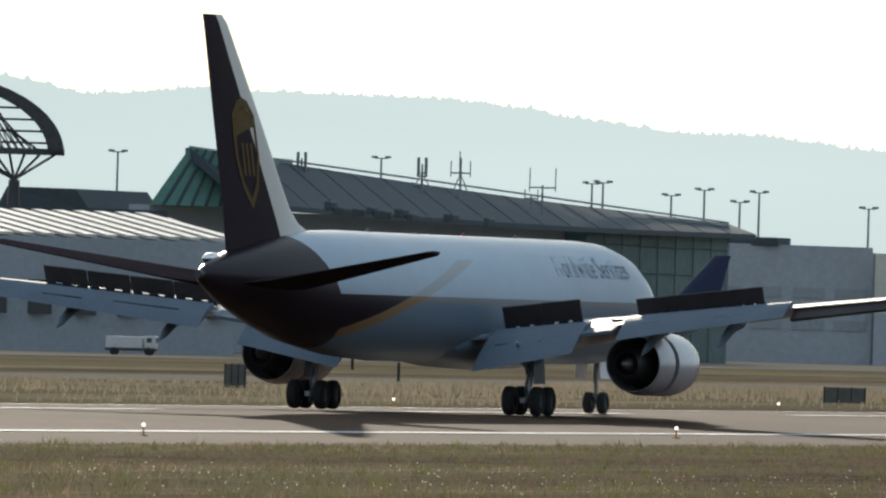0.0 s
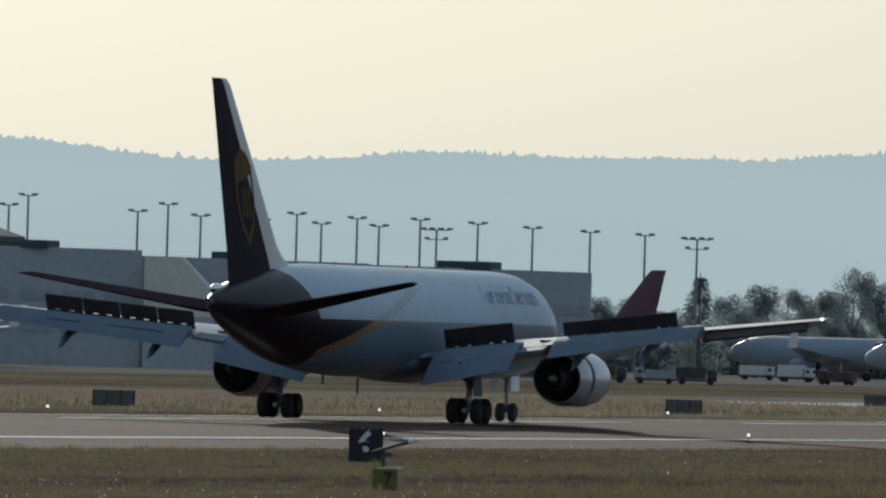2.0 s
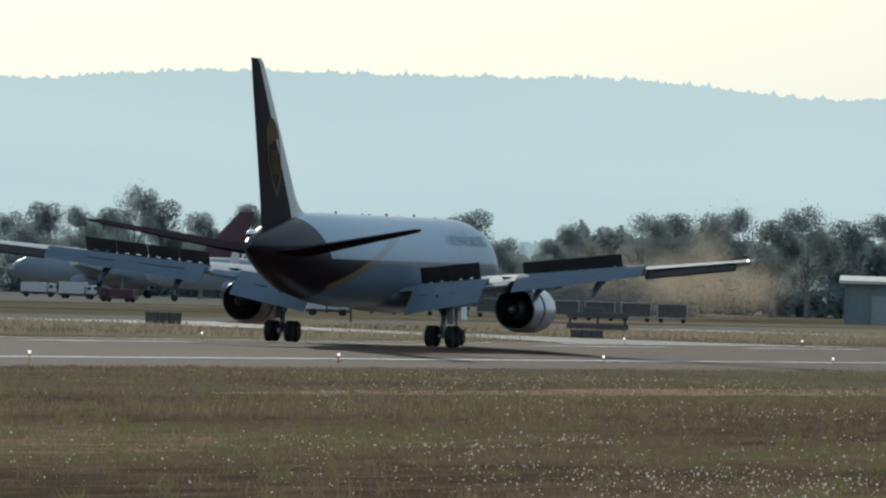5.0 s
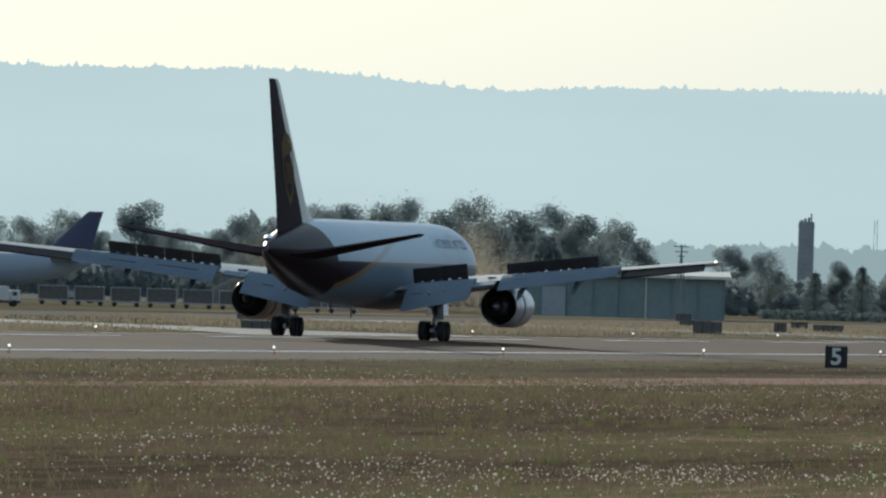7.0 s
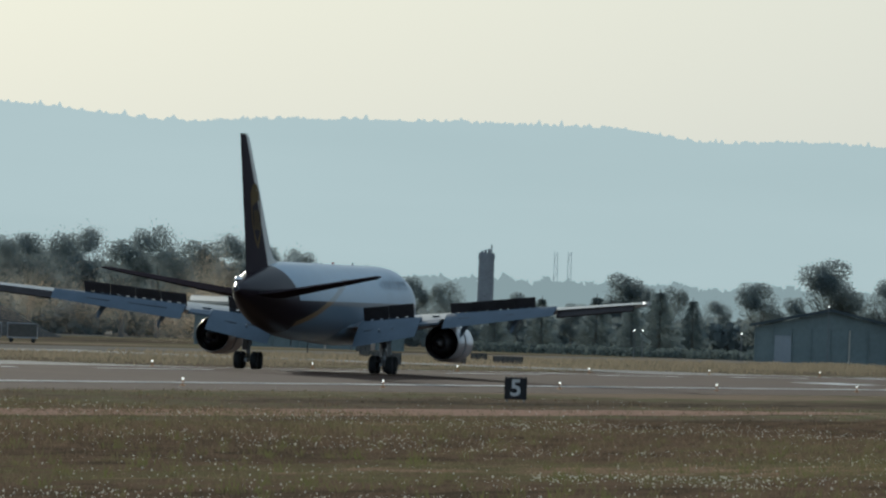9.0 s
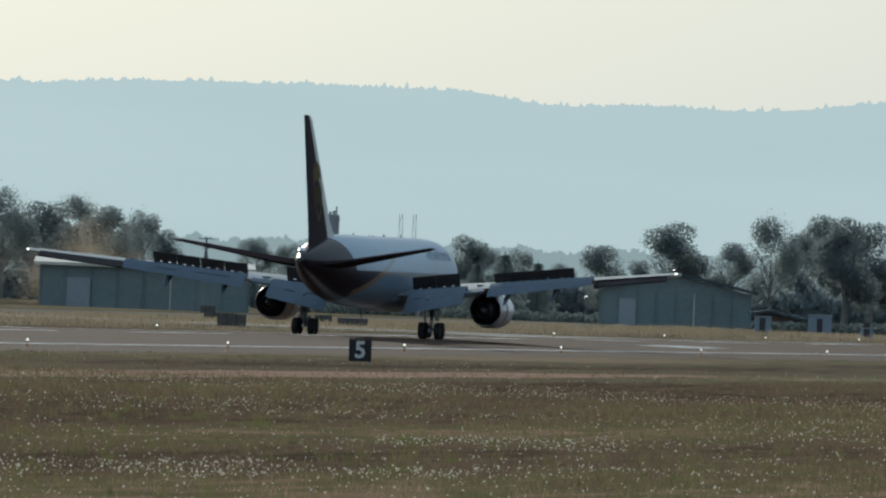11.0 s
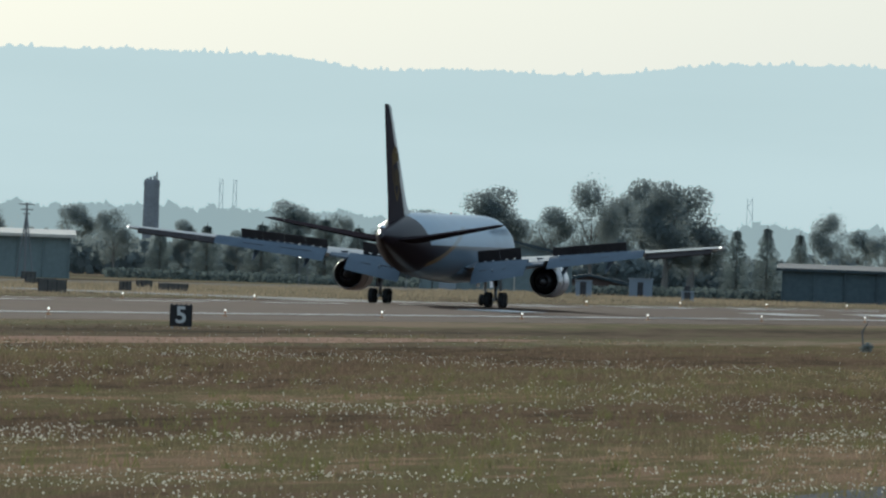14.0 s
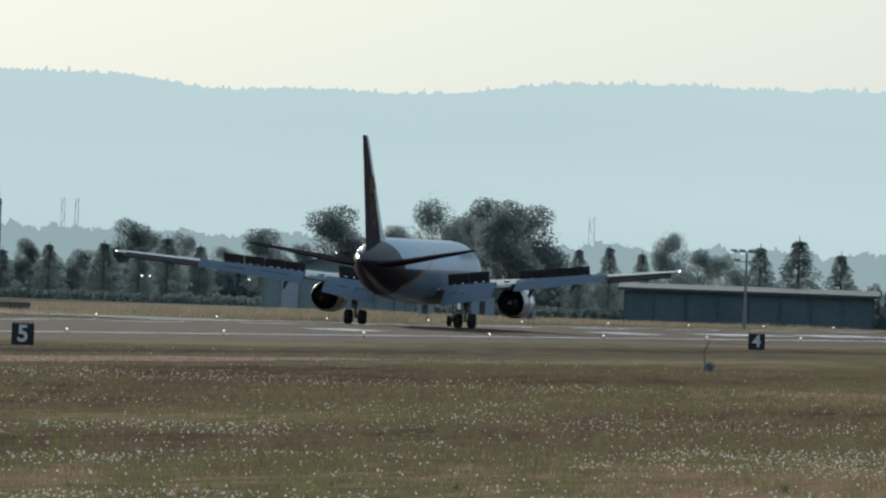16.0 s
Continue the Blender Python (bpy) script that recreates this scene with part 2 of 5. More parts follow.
def wing(a, s):
    bm = bmesh.new()
    loft(bm, [foil(s * x, le, te, z1, z2, th) for x, le, te, z1, z2, th in WING])
    w = part("wing", bm, M_WING, a, "grey swept wing with polished leading edge", True)

    def at(x, u, up=0.0):
        le, te, z1, z2, th = lin(WING, x)
        return Vector((s * x, le + (te - le) * u, z1 + (z2 - z1) * u + up))
    # inboard flap, outboard flap, and the small flap between
    for x0, x1, ln0, ln1, dz0, dz1 in ((2.9, 7.2, 3.3, 2.7, 1.62, 1.22), (9.0, 17.2, 2.0, 1.4, 0.88, 0.52)):
        bm = bmesh.new()
        p0, p1 = at(x0, 0.93, .2), at(x1, 0.95, .14)
        rings = []
        for k in range(2):
            p, ln, dz = (p0, ln0, dz0) if k == 0 else (p1, ln1, dz1)
            rings.append([p + Vector((0, -ln * u, -dz * u ** 1.3 + o)) for u, o in ((0, .14), (.3, .17), (.7, .1), (1, .0), (.7, -.06), (.3, -.1), (0, -.14))])
        loft(bm, rings)
        fl = part("flap", bm, M_FLAP, w, "lowered grey flap", True)
        for f0, f1 in ((.12, .42), (.56, .74)):
            bm = bmesh.new()
            qa, qb = p0.lerp(p1, f0), p0.lerp(p1, f1)
            dd = [Vector((0, -ln0 * u, -dz0 * u ** 1.3 + .19 - .12 * u)) for u in (.5, .53)]
            panel(bm, qa + dd[0], qb + dd[0] * .93, qb + dd[1] * .93, qa + dd[1], .03)
            part("flap_slot", bm, M_DARK, fl, "narrow dark flap slot")
    bm = bmesh.new()
    p0, p1 = at(7.2, 0.98), at(8.6, 0.98)
    panel(bm, p0, p1, p1 + Vector((0, -1.1, -.22)), p0 + Vector((0, -1.3, -.25)), .14)
    part("inboard_aileron", bm, M_FLAP, w, "drooped aileron")
    bm = bmesh.new()
    p0, p1 = at(17.3, 0.96, -.03), at(23.0, 0.96, -.03)
    panel(bm, p0, p1, p1 + Vector((0, -.42, -.34)), p0 + Vector((0, -.62, -.44)), .12)
    part("aileron", bm, M_SPOIL, w, "dark drooped outer aileron")
    # raised spoilers, each panel on its own hinge
    for x0, x1, n, ln, rise in ((2.8, 6.4, 2, 1.0, .44), (9.1, 15.5, 4, 0.78, .38)):
        for k in range(n):
            xa, xb = x0 + (x1 - x0) * k / n + .012, x0 + (x1 - x0) * (k + 1) / n - .012
            bm = bmesh.new()
            q0, q1 = at(xa, 0.80, rise), at(xb, 0.80, rise)
            up = Vector((0, -math.cos(radians(58)) * ln, math.sin(radians(58)) * ln))
            panel(bm, q0 + up * .02, q1 + up * .02, q1 + up * .95, q0 + up * .97, .06)
            sp = part("spoiler", bm, M_SPOIL, w, "raised spoiler panel")
            # dark strip added to draw the dark line under the spoiler
            bm = bmesh.new()
            panel(bm, q0 - up * .28, q1 - up * .28, q1 - up * .09, q0 - up * .09, .05)
            part("gap_strip", bm, M_DARK, sp, "dark strip added along the gap below the spoiler")
            for f in (.13, .5, .87):
                c0, hw = q0.lerp(q1, f), abs(q1.x - q0.x) * .125
                bm = bmesh.new()
                ex = Vector((hw, 0, 0))
                panel(bm, c0 - ex - up * .22, c0 + ex - up * .22, c0 + ex + up * .06, c0 - ex + up * .06, .05)
                part("hinge_arm", bm, M_DARK, sp)
    # flap track fairings
    for x in (5.2, 10.4, 14.2):
        bm = bmesh.new()
        p = at(x, 0.85, -.25)
        loft(bm, [[p + Vector((.16 * r * math.cos(q), d, z + .24 * r * math.sin(q))) for q in (2 * math.pi * k / 10 for k in range(10))]
                  for d, z, r in ((1.6, .1, .1), (.8, -.1, .9), (-.4, -.25, 1.1), (-1.8, -.8, .9), (-2.6, -1.15, .1))])
        part("flap_track_fairing", bm, M_FLAP, w, "", True)
    # wing tip lamp
    bm = bmesh.new()
    bmesh.ops.create_icosphere(bm, subdivisions=2, radius=.075, matrix=Matrix.Translation(Vector((s * 23.75, -8.05, 5.38))))
    part("tip_lamp", bm, M_LAMP, w, "small white tip lamp")


def engine(a, s):
    cx, cz = s * 7.92, 2.18
    e = part("engine", spin(bmesh.new(), ((6.6, 1.14), (6.6, 1.29), (7.2, 1.32), (8.6, 1.33), (9.4, 1.26), (9.75, 1.16), (9.8, 1.08), (9.7, 1.02), (8.9, 1.06), (8.0, 1.08), (7.95, 0.3), (8.5, 0.02)), cx=cx, cz=cz), M_NAC, a, "grey engine cowling", True)
    e.location = (0, -0.6, 0.06)
    part("reverser_sleeve", spin(bmesh.new(), ((5.95, 1.05), (6.0, 1.31), (5.4, 1.31), (4.6, 1.22), (4.3, 1.16), (4.32, 1.12), (5.0, 1.12), (5.95, 1.05)), cx=cx, cz=cz), M_NAC, e, "translated thrust reverser sleeve", True)
    part("cascade", spin(bmesh.new(), ((6.7, 1.12), (5.9, 1.12), (5.8, 0.7)), cx=cx, cz=cz), M_CASC, e, "dark reverser cascade ring", True)
    part("core_nozzle", spin(bmesh.new(), ((6.5, 0.95), (5.2, 0.86), (4.2, 0.66), (3.4, 0.5), (3.42, 0.46), (4.2, .42), (4.3, 0.0)), cx=cx, cz=cz), M_DARK, e, "dark core nozzle", True)
    part("exhaust_plug", spin(bmesh.new(), ((4.4, 0.36), (3.4, 0.26), (2.7, 0.04)), cx=cx, cz=cz), M_STEEL, e, "", True)
    part("inlet_lip", spin(bmesh.new(), ((9.3, 1.275), (9.6, 1.225), (9.78, 1.15), (9.83, 1.08), (9.75, 1.02)), cx=cx, cz=cz), M_ALU, e, "bright inlet lip", True)
    bm = bmesh.new()
    loft(bm, [[(cx + w * k, y, z) for k, y, z in ((1, y0, z0), (1, y1, z0 + .1), (-1, y1, z0 + .1), (-1, y0, z0))] for w, y0, y1, z0 in ((.2, 8.8, 3.8, 3.3), (.26, 8.0, 1.2, 3.95))])
    part("pylon", bm, M_FLAP, a, "engine pylon")


def wheel(bm, x, y, z, r, w):
    prof = ((-w / 2, r * .5), (-w / 2, r * .82), (-w * .36, r * .97), (-w * .15, r), (w * .15, r), (w * .36, r * .97), (w / 2, r * .82), (w / 2, r * .5))
    n = 24
    loft(bm, [[(x + o, y + q * math.cos(2 * math.pi * k / n), z + q * math.sin(2 * math.pi * k / n)) for k in range(n)] for o, q in prof], cap=False)
    return bm


def hub(bm, x, y, z, r, w):
    n = 16
    loft(bm, [[(x + o, y + q * math.cos(2 * math.pi * k / n), z + q * math.sin(2 * math.pi * k / n)) for k in range(n)] for o, q in ((-w * .3, .05), (-w * .42, r * .52), (w * .42, r * .52), (w * .3, .05))])
    return bm


def main_gear(a, s):
    x = s * 4.65
    bm = rod(bmesh.new(), (x, 0, .62), (x, 0.1, 2.0), .13)
    rod(bm, (x, .1, 1.7), (x - s * .25, .35, 3.4), .2)
    g = part("main_gear", bm, M_STEEL, a, "steel main gear leg", True)
    bm = rod(bmesh.new(), (x, .1, 1.9), (x - s * 1.8, .3, 3.1), .09)
    rod(bm, (x, .1, 1.5), (x - s * .1, -1.5, 3.0), .07)
    rod(bm, (x, -.25, .75), (x, -.45, 1.2), .06)
    rod(bm, (x, -.45, 1.2), (x, -.1, 1.7), .06)
    part("side_brace", bm, M_STEEL, g, "", True)
    part("truck_beam", box(bmesh.new(), x - .12, -.85, .5, x + .12, .85, .74, .04), M_STEEL, g)
    bm = bmesh.new()
    panel(bm, (x + s * .35, -.5, 1.3), (x + s * .35, .9, 1.3), (x + s * .2, 1.0, 2.9), (x + s * .2, -.5, 2.9), .05)
    part("gear_door", bm, M_GREY, g, "grey gear door")
    for dx in (-.58, .58):
        for dy in (-.71, .71):
            t = part("wheel", wheel(bmesh.new(), x + dx, dy, .6, .6, .44), M_TYRE, a, "black tyre", True)
            part("hub", hub(bmesh.new(), x + dx, dy, .6, .6, .44), M_DARK, t, "", True)


def nose_gear(a):
    y = 23.8
    bm = rod(bmesh.new(), (0, y, .47), (0, y - .1, 1.5), .09)
    rod(bm, (0, y - .1, 1.4), (0, y + .1, 2.9), .14)
    rod(bm, (0, y - .1, 1.5), (0, y + 1.3, 2.5), .06)
    rod(bm, (-.4, y, .47), (.4, y, .47), .06)
    g = part("nose_gear", bm, M_STEEL, a, "steel nose gear leg", True)
    for s in (1, -1):
        bm = bmesh.new()
        panel(bm, (s * .55, y - 1.3, 1.5), (s * .55, y + .2, 1.5), (s * .5, y + .2, 2.5), (s * .5, y - 1.3, 2.5), .04)
        part("gear_door", bm, M_WHITE, g, "white nose gear door")
        t = part("wheel", wheel(bmesh.new(), s * .31, y, .47, .47, .34), M_TYRE, a, "black tyre", True)
        part("hub", hub(bmesh.new(), s * .31, y, .47, .47, .34), M_DARK, t, "", True)


def fin_paint():
    m = mat("fin_paint", (0.024, 0.014, 0.021), 0.6, var=0.2, scale=0.5, fine=8, spec=0.1)
    t = m.node_tree
    p = t.nodes["Principled BSDF"]
    brown = p.inputs["Base Color"].links[0].from_socket
    tc, sp = t.nodes.new("ShaderNodeTexCoord"), t.nodes.new("ShaderNodeSeparateXYZ")
    t.links.new(tc.outputs["Object"], sp.inputs[0])
    mu, ad, gt = (t.nodes.new("ShaderNodeMath") for _ in range(3))
    mu.operation, ad.operation, gt.operation = "MULTIPLY", "ADD", "GREATER_THAN"
    mu.inputs[1].default_value = 0.9345
    t.links.new(sp.outputs["Z"], mu.inputs[0])
    t.links.new(sp.outputs["Y"], ad.inputs[0])
    t.links.new(mu.outputs[0], ad.inputs[1])
    t.links.new(ad.outputs[0], gt.inputs[0])
    gt.inputs[1].default_value = -13.0
    mx = t.nodes.new("ShaderNodeMix")
    mx.data_type = "RGBA"
    t.links.new(gt.outputs[0], mx.inputs[0])
    t.links.new(brown, mx.inputs[6])
    mx.inputs[7].default_value = (0.80, 0.78, 0.70, 1)
    t.links.new(mx.outputs[2], p.inputs["Base Color"])
    return m


def emblem(fin):
    """Plain shield outline with an upright bar pattern, on both faces of the fin."""
    for s in (1, -1):
        def put(y, z):
            le, te, th = lin(((7.1, -14.9, -25.5, .7), (8.1, -17.75, -25.8, .66), (9.0, -18.8, -26.15, .62), (11.5, -21.6, -27.2, .5), (15.3, -26.0, -28.75, .3)), z)
            u = (y - le) / (te - le)
            tk = th * 2.6 * (0.2969 * math.sqrt(max(u, .01)) - 0.126 * u - 0.3516 * u * u + 0.2843 * u ** 3 - 0.1036 * u ** 4) / 0.26
            return (s * (tk * .5 + .02), y, z)
        out = [(-1.25, 1.4), (-.6, 1.95), (0, 2.1), (.6, 1.95), (1.25, 1.4), (1.25, -.3), (.8, -1.5), (0, -2.3), (-.8, -1.5), (-1.25, -.3)]
        bm = bmesh.new()
        o = [bm.verts.new(put(-23.7 - .42 * (z - 0) + y, 10.3 + z)) for y, z in out]
        i = [bm.verts.new(put(-23.7 - .42 * (z * .8) + y * .8, 10.3 + z * .82)) for y, z in out]
        for k in range(len(out)):
            j = (k + 1) % len(out)
            bm.faces.new((o[k], o[j], i[j], i[k]))
        part("emblem", bm, M_GOLD, fin, "plain gold shield outline")
        bm = bmesh.new()
        arc = [(-.98, .55), (-.98, 1.1), (-.5, 1.55), (0, 1.68), (.5, 1.55), (.98, 1.1), (.98, .95), (.3, .85)]
        bm.faces.new([bm.verts.new(put(-23.7 - .42 * z + y, 10.3 + z)) for y, z in arc])
        part("emblem_field", bm, M_GOLD, fin, "plain gold upper field of the shield")
        for y0 in (-.55, -.1, .35):
            bm = bmesh.new()
            vs = [bm.verts.new(put(-23.7 - .42 * z + y, 10.3 + z)) for y, z in ((y0, -1.0), (y0 + .24, -1.0), (y0 + .24, .3), (y0, .3))]
            bm.faces.new(vs)
            part("emblem_bar", bm, M_GOLD, fin, "plain gold bar")


def details(a, fus):
    # blade aerials and beacon on the spine
    for y, h in ((-7.5, .16), (-1.0, .1), (0.8, .08), (12.0, .18), (17.5, .08)):
        bm = bmesh.new()
        loft(bm, [[(w, y + d, 7.27 + z) for w, d in ((.03, .15), (-.03, .15), (-.03, -.15), (.03, -.15))] for z, w in ((-.05, 1), (h, 1))])
        part("aerial", bm, M_GREY, fus, "small blade aerial")
    bm = bmesh.new()
    bmesh.ops.create_icosphere(bm, subdivisions=1, radius=.1, matrix=Matrix.Translation((0, 5, 7.34)))
    part("beacon", bm, M_BEACON, fus, "red beacon")
    # cooling outlet of the tail cone
    bm = rod(bmesh.new(), (0, -28.2, 5.35), (0, -28.6, 5.36), .2, .17, 12)
    part("exhaust_outlet", bm, M_DARK, fus, "dark auxiliary exhaust", True)
    # polished ellipsoid added only to throw a sun glint off the tail
    bm = bmesh.new()
    bmesh.ops.create_uvsphere(bm, u_segments=20, v_segments=12, radius=1, matrix=Matrix.Translation((-.30, -26.0, 5.98)) @ Matrix.Diagonal((.26, .95, .24, 1)))
    part("tail_glint_body", bm, M_POLISH, fus, "polished body added to catch the sun's glint on the tail", True)
    # tail skid and drain masts
    for y, z in ((-9.0, 2.05), (-3.0, 1.6)):
        bm = bmesh.new()
        loft(bm, [[(w, y + d, z + q) for w, d in ((.03, .1), (-.03, .1), (-.03, -.1), (.03, -.1))] for q in (.4, -.35)])
        part("drain_mast", bm, M_DARK, fus)
    # lettering along the forward hull
    for s in (1, -1):
        c = bpy.data.curves.new("lettering", "FONT")
        c.body, c.size, c.align_x, c.extrude = "Worldwide Services", 1.25, "CENTER", 0.004
        t = bpy.data.objects.new("lettering", c)
        d = bpy.data.meshes.new_from_object(t)
        z0, hw, hh = 5.75, 2.51, 2.62
        for v in d.vertices:
            z = z0 + v.co.y
            q = (z - 4.68) / hh
            v.co = Vector((s * (hw * math.sqrt(max(0, 1 - q * q)) + .015), 15.8 + s * v.co.x, z))
        d.materials.append(M_LETTER)
        ob = new("lettering", d)
        ob.parent = fus
        ob["label"] = "brown slanted lettering"


M_BROWN2 = mat("tailplane_paint", (0.048, 0.038, 0.042), 0.8, var=0.15, scale=0.6, fine=8, spec=0.0)
M_WING = mat("wing_grey", (0.24, 0.27, 0.30), 0.32, var=0.1, scale=0.7, fine=9, spec=0.5)
M_FLAP = mat("flap_grey", (0.14, 0.18, 0.22), 0.55, var=0.1, scale=0.8, fine=9, spec=0.1)
M_NAC = mat("cowling_grey", (0.62, 0.63, 0.65), 0.25, 0.3, var=0.06, scale=0.8, fine=9)
M_POLISH = mat("glint_polish", (0.85, 0.85, 0.86), 0.27, 1.0, var=0.03, scale=1, fine=12)
M_LAMP = glow("lamp_glass", (1.0, 0.96, 0.88), 6.0)
M_BEACON = mat("beacon_glass", (0.4, 0.05, 0.03), 0.2, var=0.05)
M_CASC = mat("cascade_black", (0.015, 0.015, 0.015), 0.8, var=0.2, spec=0.1)
M_LETTER = mat("letter_brown", (0.36, 0.43, 0.49), 0.4, var=0.1)

# ---- ground ----
M_GRASS = mat("dry_grass", (0.36, 0.255, 0.17), 0.95, var=0.3, scale=0.05, fine=0.9, broad=0.62, spec=0.0, col2=(0.125, 0.098, 0.066))
lay = M_GRASS.node_tree.nodes.new("ShaderNodeMapping")   # mown in long swathes along the runway
lay.inputs["Scale"].default_value = (1.0, 0.09, 1.0)
M_GRASS.node_tree.links.new(M_GRASS.node_tree.nodes["Texture Coordinate"].outputs["Object"], lay.inputs[0])
for nn in ("Noise Texture", "Noise Texture.001"):
    M_GRASS.node_tree.links.new(lay.outputs[0], M_GRASS.node_tree.nodes[nn].inputs["Vector"])
    M_GRASS.node_tree.nodes[nn].inputs["Detail"].default_value = 7
gr = M_GRASS.node_tree.nodes["Color Ramp"].color_ramp
gr.elements[0].position, gr.elements[1].position = 0.41, 0.60
gr.elements.new(0.475).color = (0.235, 0.165, 0.112, 1)
gr.elements.new(0.53).color = (0.195, 0.178, 0.092, 1)
gn, go = M_GRASS.node_tree, M_GRASS.node_tree.nodes["Material Output"]
gt_, gm = gn.nodes.new("ShaderNodeBsdfTranslucent"), gn.nodes.new("ShaderNodeMixShader")
gm.inputs[0].default_value = 0.45
gn.links.new(gn.nodes["Color Ramp"].outputs[0], gt_.inputs[0])
M_BLADE = M_GRASS.copy()
M_BLADE.name = "grass_blades"
bn = M_BLADE.node_tree
bm_, bt = bn.nodes["Mix Shader"], bn.nodes["Translucent BSDF"]
bg_, bv, bh = (bn.nodes.new("ShaderNode" + k) for k in ("NewGeometry", "MapRange", "HueSaturation"))
bv.inputs[3].default_value, bv.inputs[4].default_value = 0.55, 1.6
bn.links.new(bg_.outputs["Random Per Island"], bv.inputs[0])
bn.links.new(bv.outputs[0], bh.inputs["Value"])
bn.links.new(bn.nodes["Color Ramp"].outputs[0], bh.inputs["Color"])
bn.links.new(bh.outputs[0], bn.nodes["Principled BSDF"].inputs["Base Color"])
bn.links.new(bh.outputs[0], bt.inputs[0])
bn.links.new(bn.nodes["Principled BSDF"].outputs[0], bm_.inputs[1])
bn.links.new(bt.outputs[0], bm_.inputs[2])
bn.links.new(bm_.outputs[0], bn.nodes["Material Output"].inputs[0])
M_RUNWAY = mat("runway_asphalt", (0.083, 0.050, 0.034), 0.87, var=0.25, scale=0.03, fine=0.8, spec=0.045)
M_LINE = mat("line_paint", (0.75, 0.74, 0.70), 0.7, var=0.1, scale=0.2, fine=3)


def strip(name, x0, x1, y0, y1, z, material, label, category, n=40):
    bm = bmesh.new()
    a = [[bm.verts.new((x, y0 + (y1 - y0) * k / n, z)) for x in (x0, x1)] for k in range(n + 1)]
    for p, q in zip(a, a[1:]):
        bm.faces.new((p[0], p[1], q[1], q[0]))
    return tagged(new(name, mesh(name, bm, material)), label, category, kind="structure")


bm = bmesh.new()
rs = [0.5, 60, 140, 260, 400, 600, 850, 1200, 1700, 2400, 3400, 4960]
rings = [[bm.verts.new((r * math.sin(2 * math.pi * k / 72), r * math.cos(2 * math.pi * k / 72), 0)) for k in range(72)] for r in rs]
for p, q in zip(rings, rings[1:]):
    for k in range(72):
        bm.faces.new((p[k], p[(k + 1) % 72], q[(k + 1) % 72], q[k]))
bm.faces.new(rings[0])
tagged(new("ground", mesh("ground", bm, M_GRASS)), "flat airfield of dry grass in brown and dull green", "ground", kind="structure")

# runway: crowned slab with shoulders
bm = bmesh.new()
prof = [(-34, -0.25), (-30.5, 0.05), (-22.9, 0.17), (0, CROWN), (22.9, 0.17), (30.5, 0.05), (34, -0.25)]
loft(bm, [[(CENTRE + x, y, z) for x, z in prof] for y in (-200, 300, 700, 1100, 1600, 2300)], closed=False, cap=False)
tagged(new("runway", mesh("runway", bm, M_RUNWAY)), "long grey asphalt runway with paved shoulders", "runway", kind="structure")


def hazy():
    """Slope whose haze is painted as a pale glow, with faint wooded streaks."""
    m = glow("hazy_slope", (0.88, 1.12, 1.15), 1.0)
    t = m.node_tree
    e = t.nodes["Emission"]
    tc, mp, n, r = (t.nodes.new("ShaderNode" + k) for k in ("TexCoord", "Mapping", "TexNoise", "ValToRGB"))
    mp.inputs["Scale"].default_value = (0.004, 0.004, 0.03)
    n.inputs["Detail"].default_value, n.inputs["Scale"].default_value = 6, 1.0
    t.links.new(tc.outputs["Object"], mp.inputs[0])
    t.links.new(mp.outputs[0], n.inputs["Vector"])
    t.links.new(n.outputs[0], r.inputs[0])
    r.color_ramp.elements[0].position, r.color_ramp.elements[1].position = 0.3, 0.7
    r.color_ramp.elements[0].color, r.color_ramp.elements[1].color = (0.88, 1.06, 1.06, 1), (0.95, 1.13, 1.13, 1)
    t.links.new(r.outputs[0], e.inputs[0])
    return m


def hills():
    """Wooded ridge at the edge of the plain, its distance haze painted as glow."""
    crest = [(-26, 0.80), (-19.8, 0.80), (-19.4, 0.735), (-19.0, 0.77), (-18.3, 0.76), (-17.1, 0.655), (-16.3, 0.60), (-15.4, 0.645), (-14.6, 0.645), (-13.6, 0.70), (-12.2, 0.71), (-11.4, 0.66), (-10.8, 0.69), (-9.9, 0.69), (-9.55, 0.65), (-8.9, 0.655), (-8.0, 0.72), (-6.5, 0.72), (-2, 0.70)]
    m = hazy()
    bm = bmesh.new()
    rng = random.Random(4)
    n = 5200
    spikes = []
    while len(spikes) < 2600:
        az = rng.uniform(-26, -2)
        if rng.random() < .12 + max(0, noise.noise((az * 1.9, 7, 0)) * 1.6):
            spikes.append((az, rng.uniform(.005, .014), rng.uniform(.003, .015) * (1.9 if rng.random() < .12 else 1)))
    bump_at = [0.0] * n
    for az, w, h in spikes:
        k0 = (az + 26) / 24 * (n - 1)
        kw = w / 24 * (n - 1)
        for k in range(max(0, int(k0 - kw)), min(n, int(k0 + kw) + 2)):
            bump_at[k] = max(bump_at[k], h * max(0, 1 - abs(k - k0) / kw) ** .8)
    top, bot = [], []
    for k in range(n):
        az = -26 + 24 * k / (n - 1)
        el = table(crest, az)[0]
        el += 0.008 * noise.noise((az * 2.2, 0, 0)) + 0.006 * noise.noise((az * 9, 3, 0))
        el += bump_at[k] + .003 * rng.random()
        p = polar(az, 4700)
        top.append(bm.verts.new((p.x, p.y, EYE[2] + 4700 * math.tan(radians(el)))))
        bot.append(bm.verts.new((p.x, p.y, -2)))
    for k in range(n - 1):
        bm.faces.new((bot[k], bot[k + 1], top[k + 1], top[k]))
    tagged(new("backdrop", mesh("backdrop", bm, m)), "wooded hills far beyond the airfield, haze painted as pale blue glow", "hills", kind="structure")


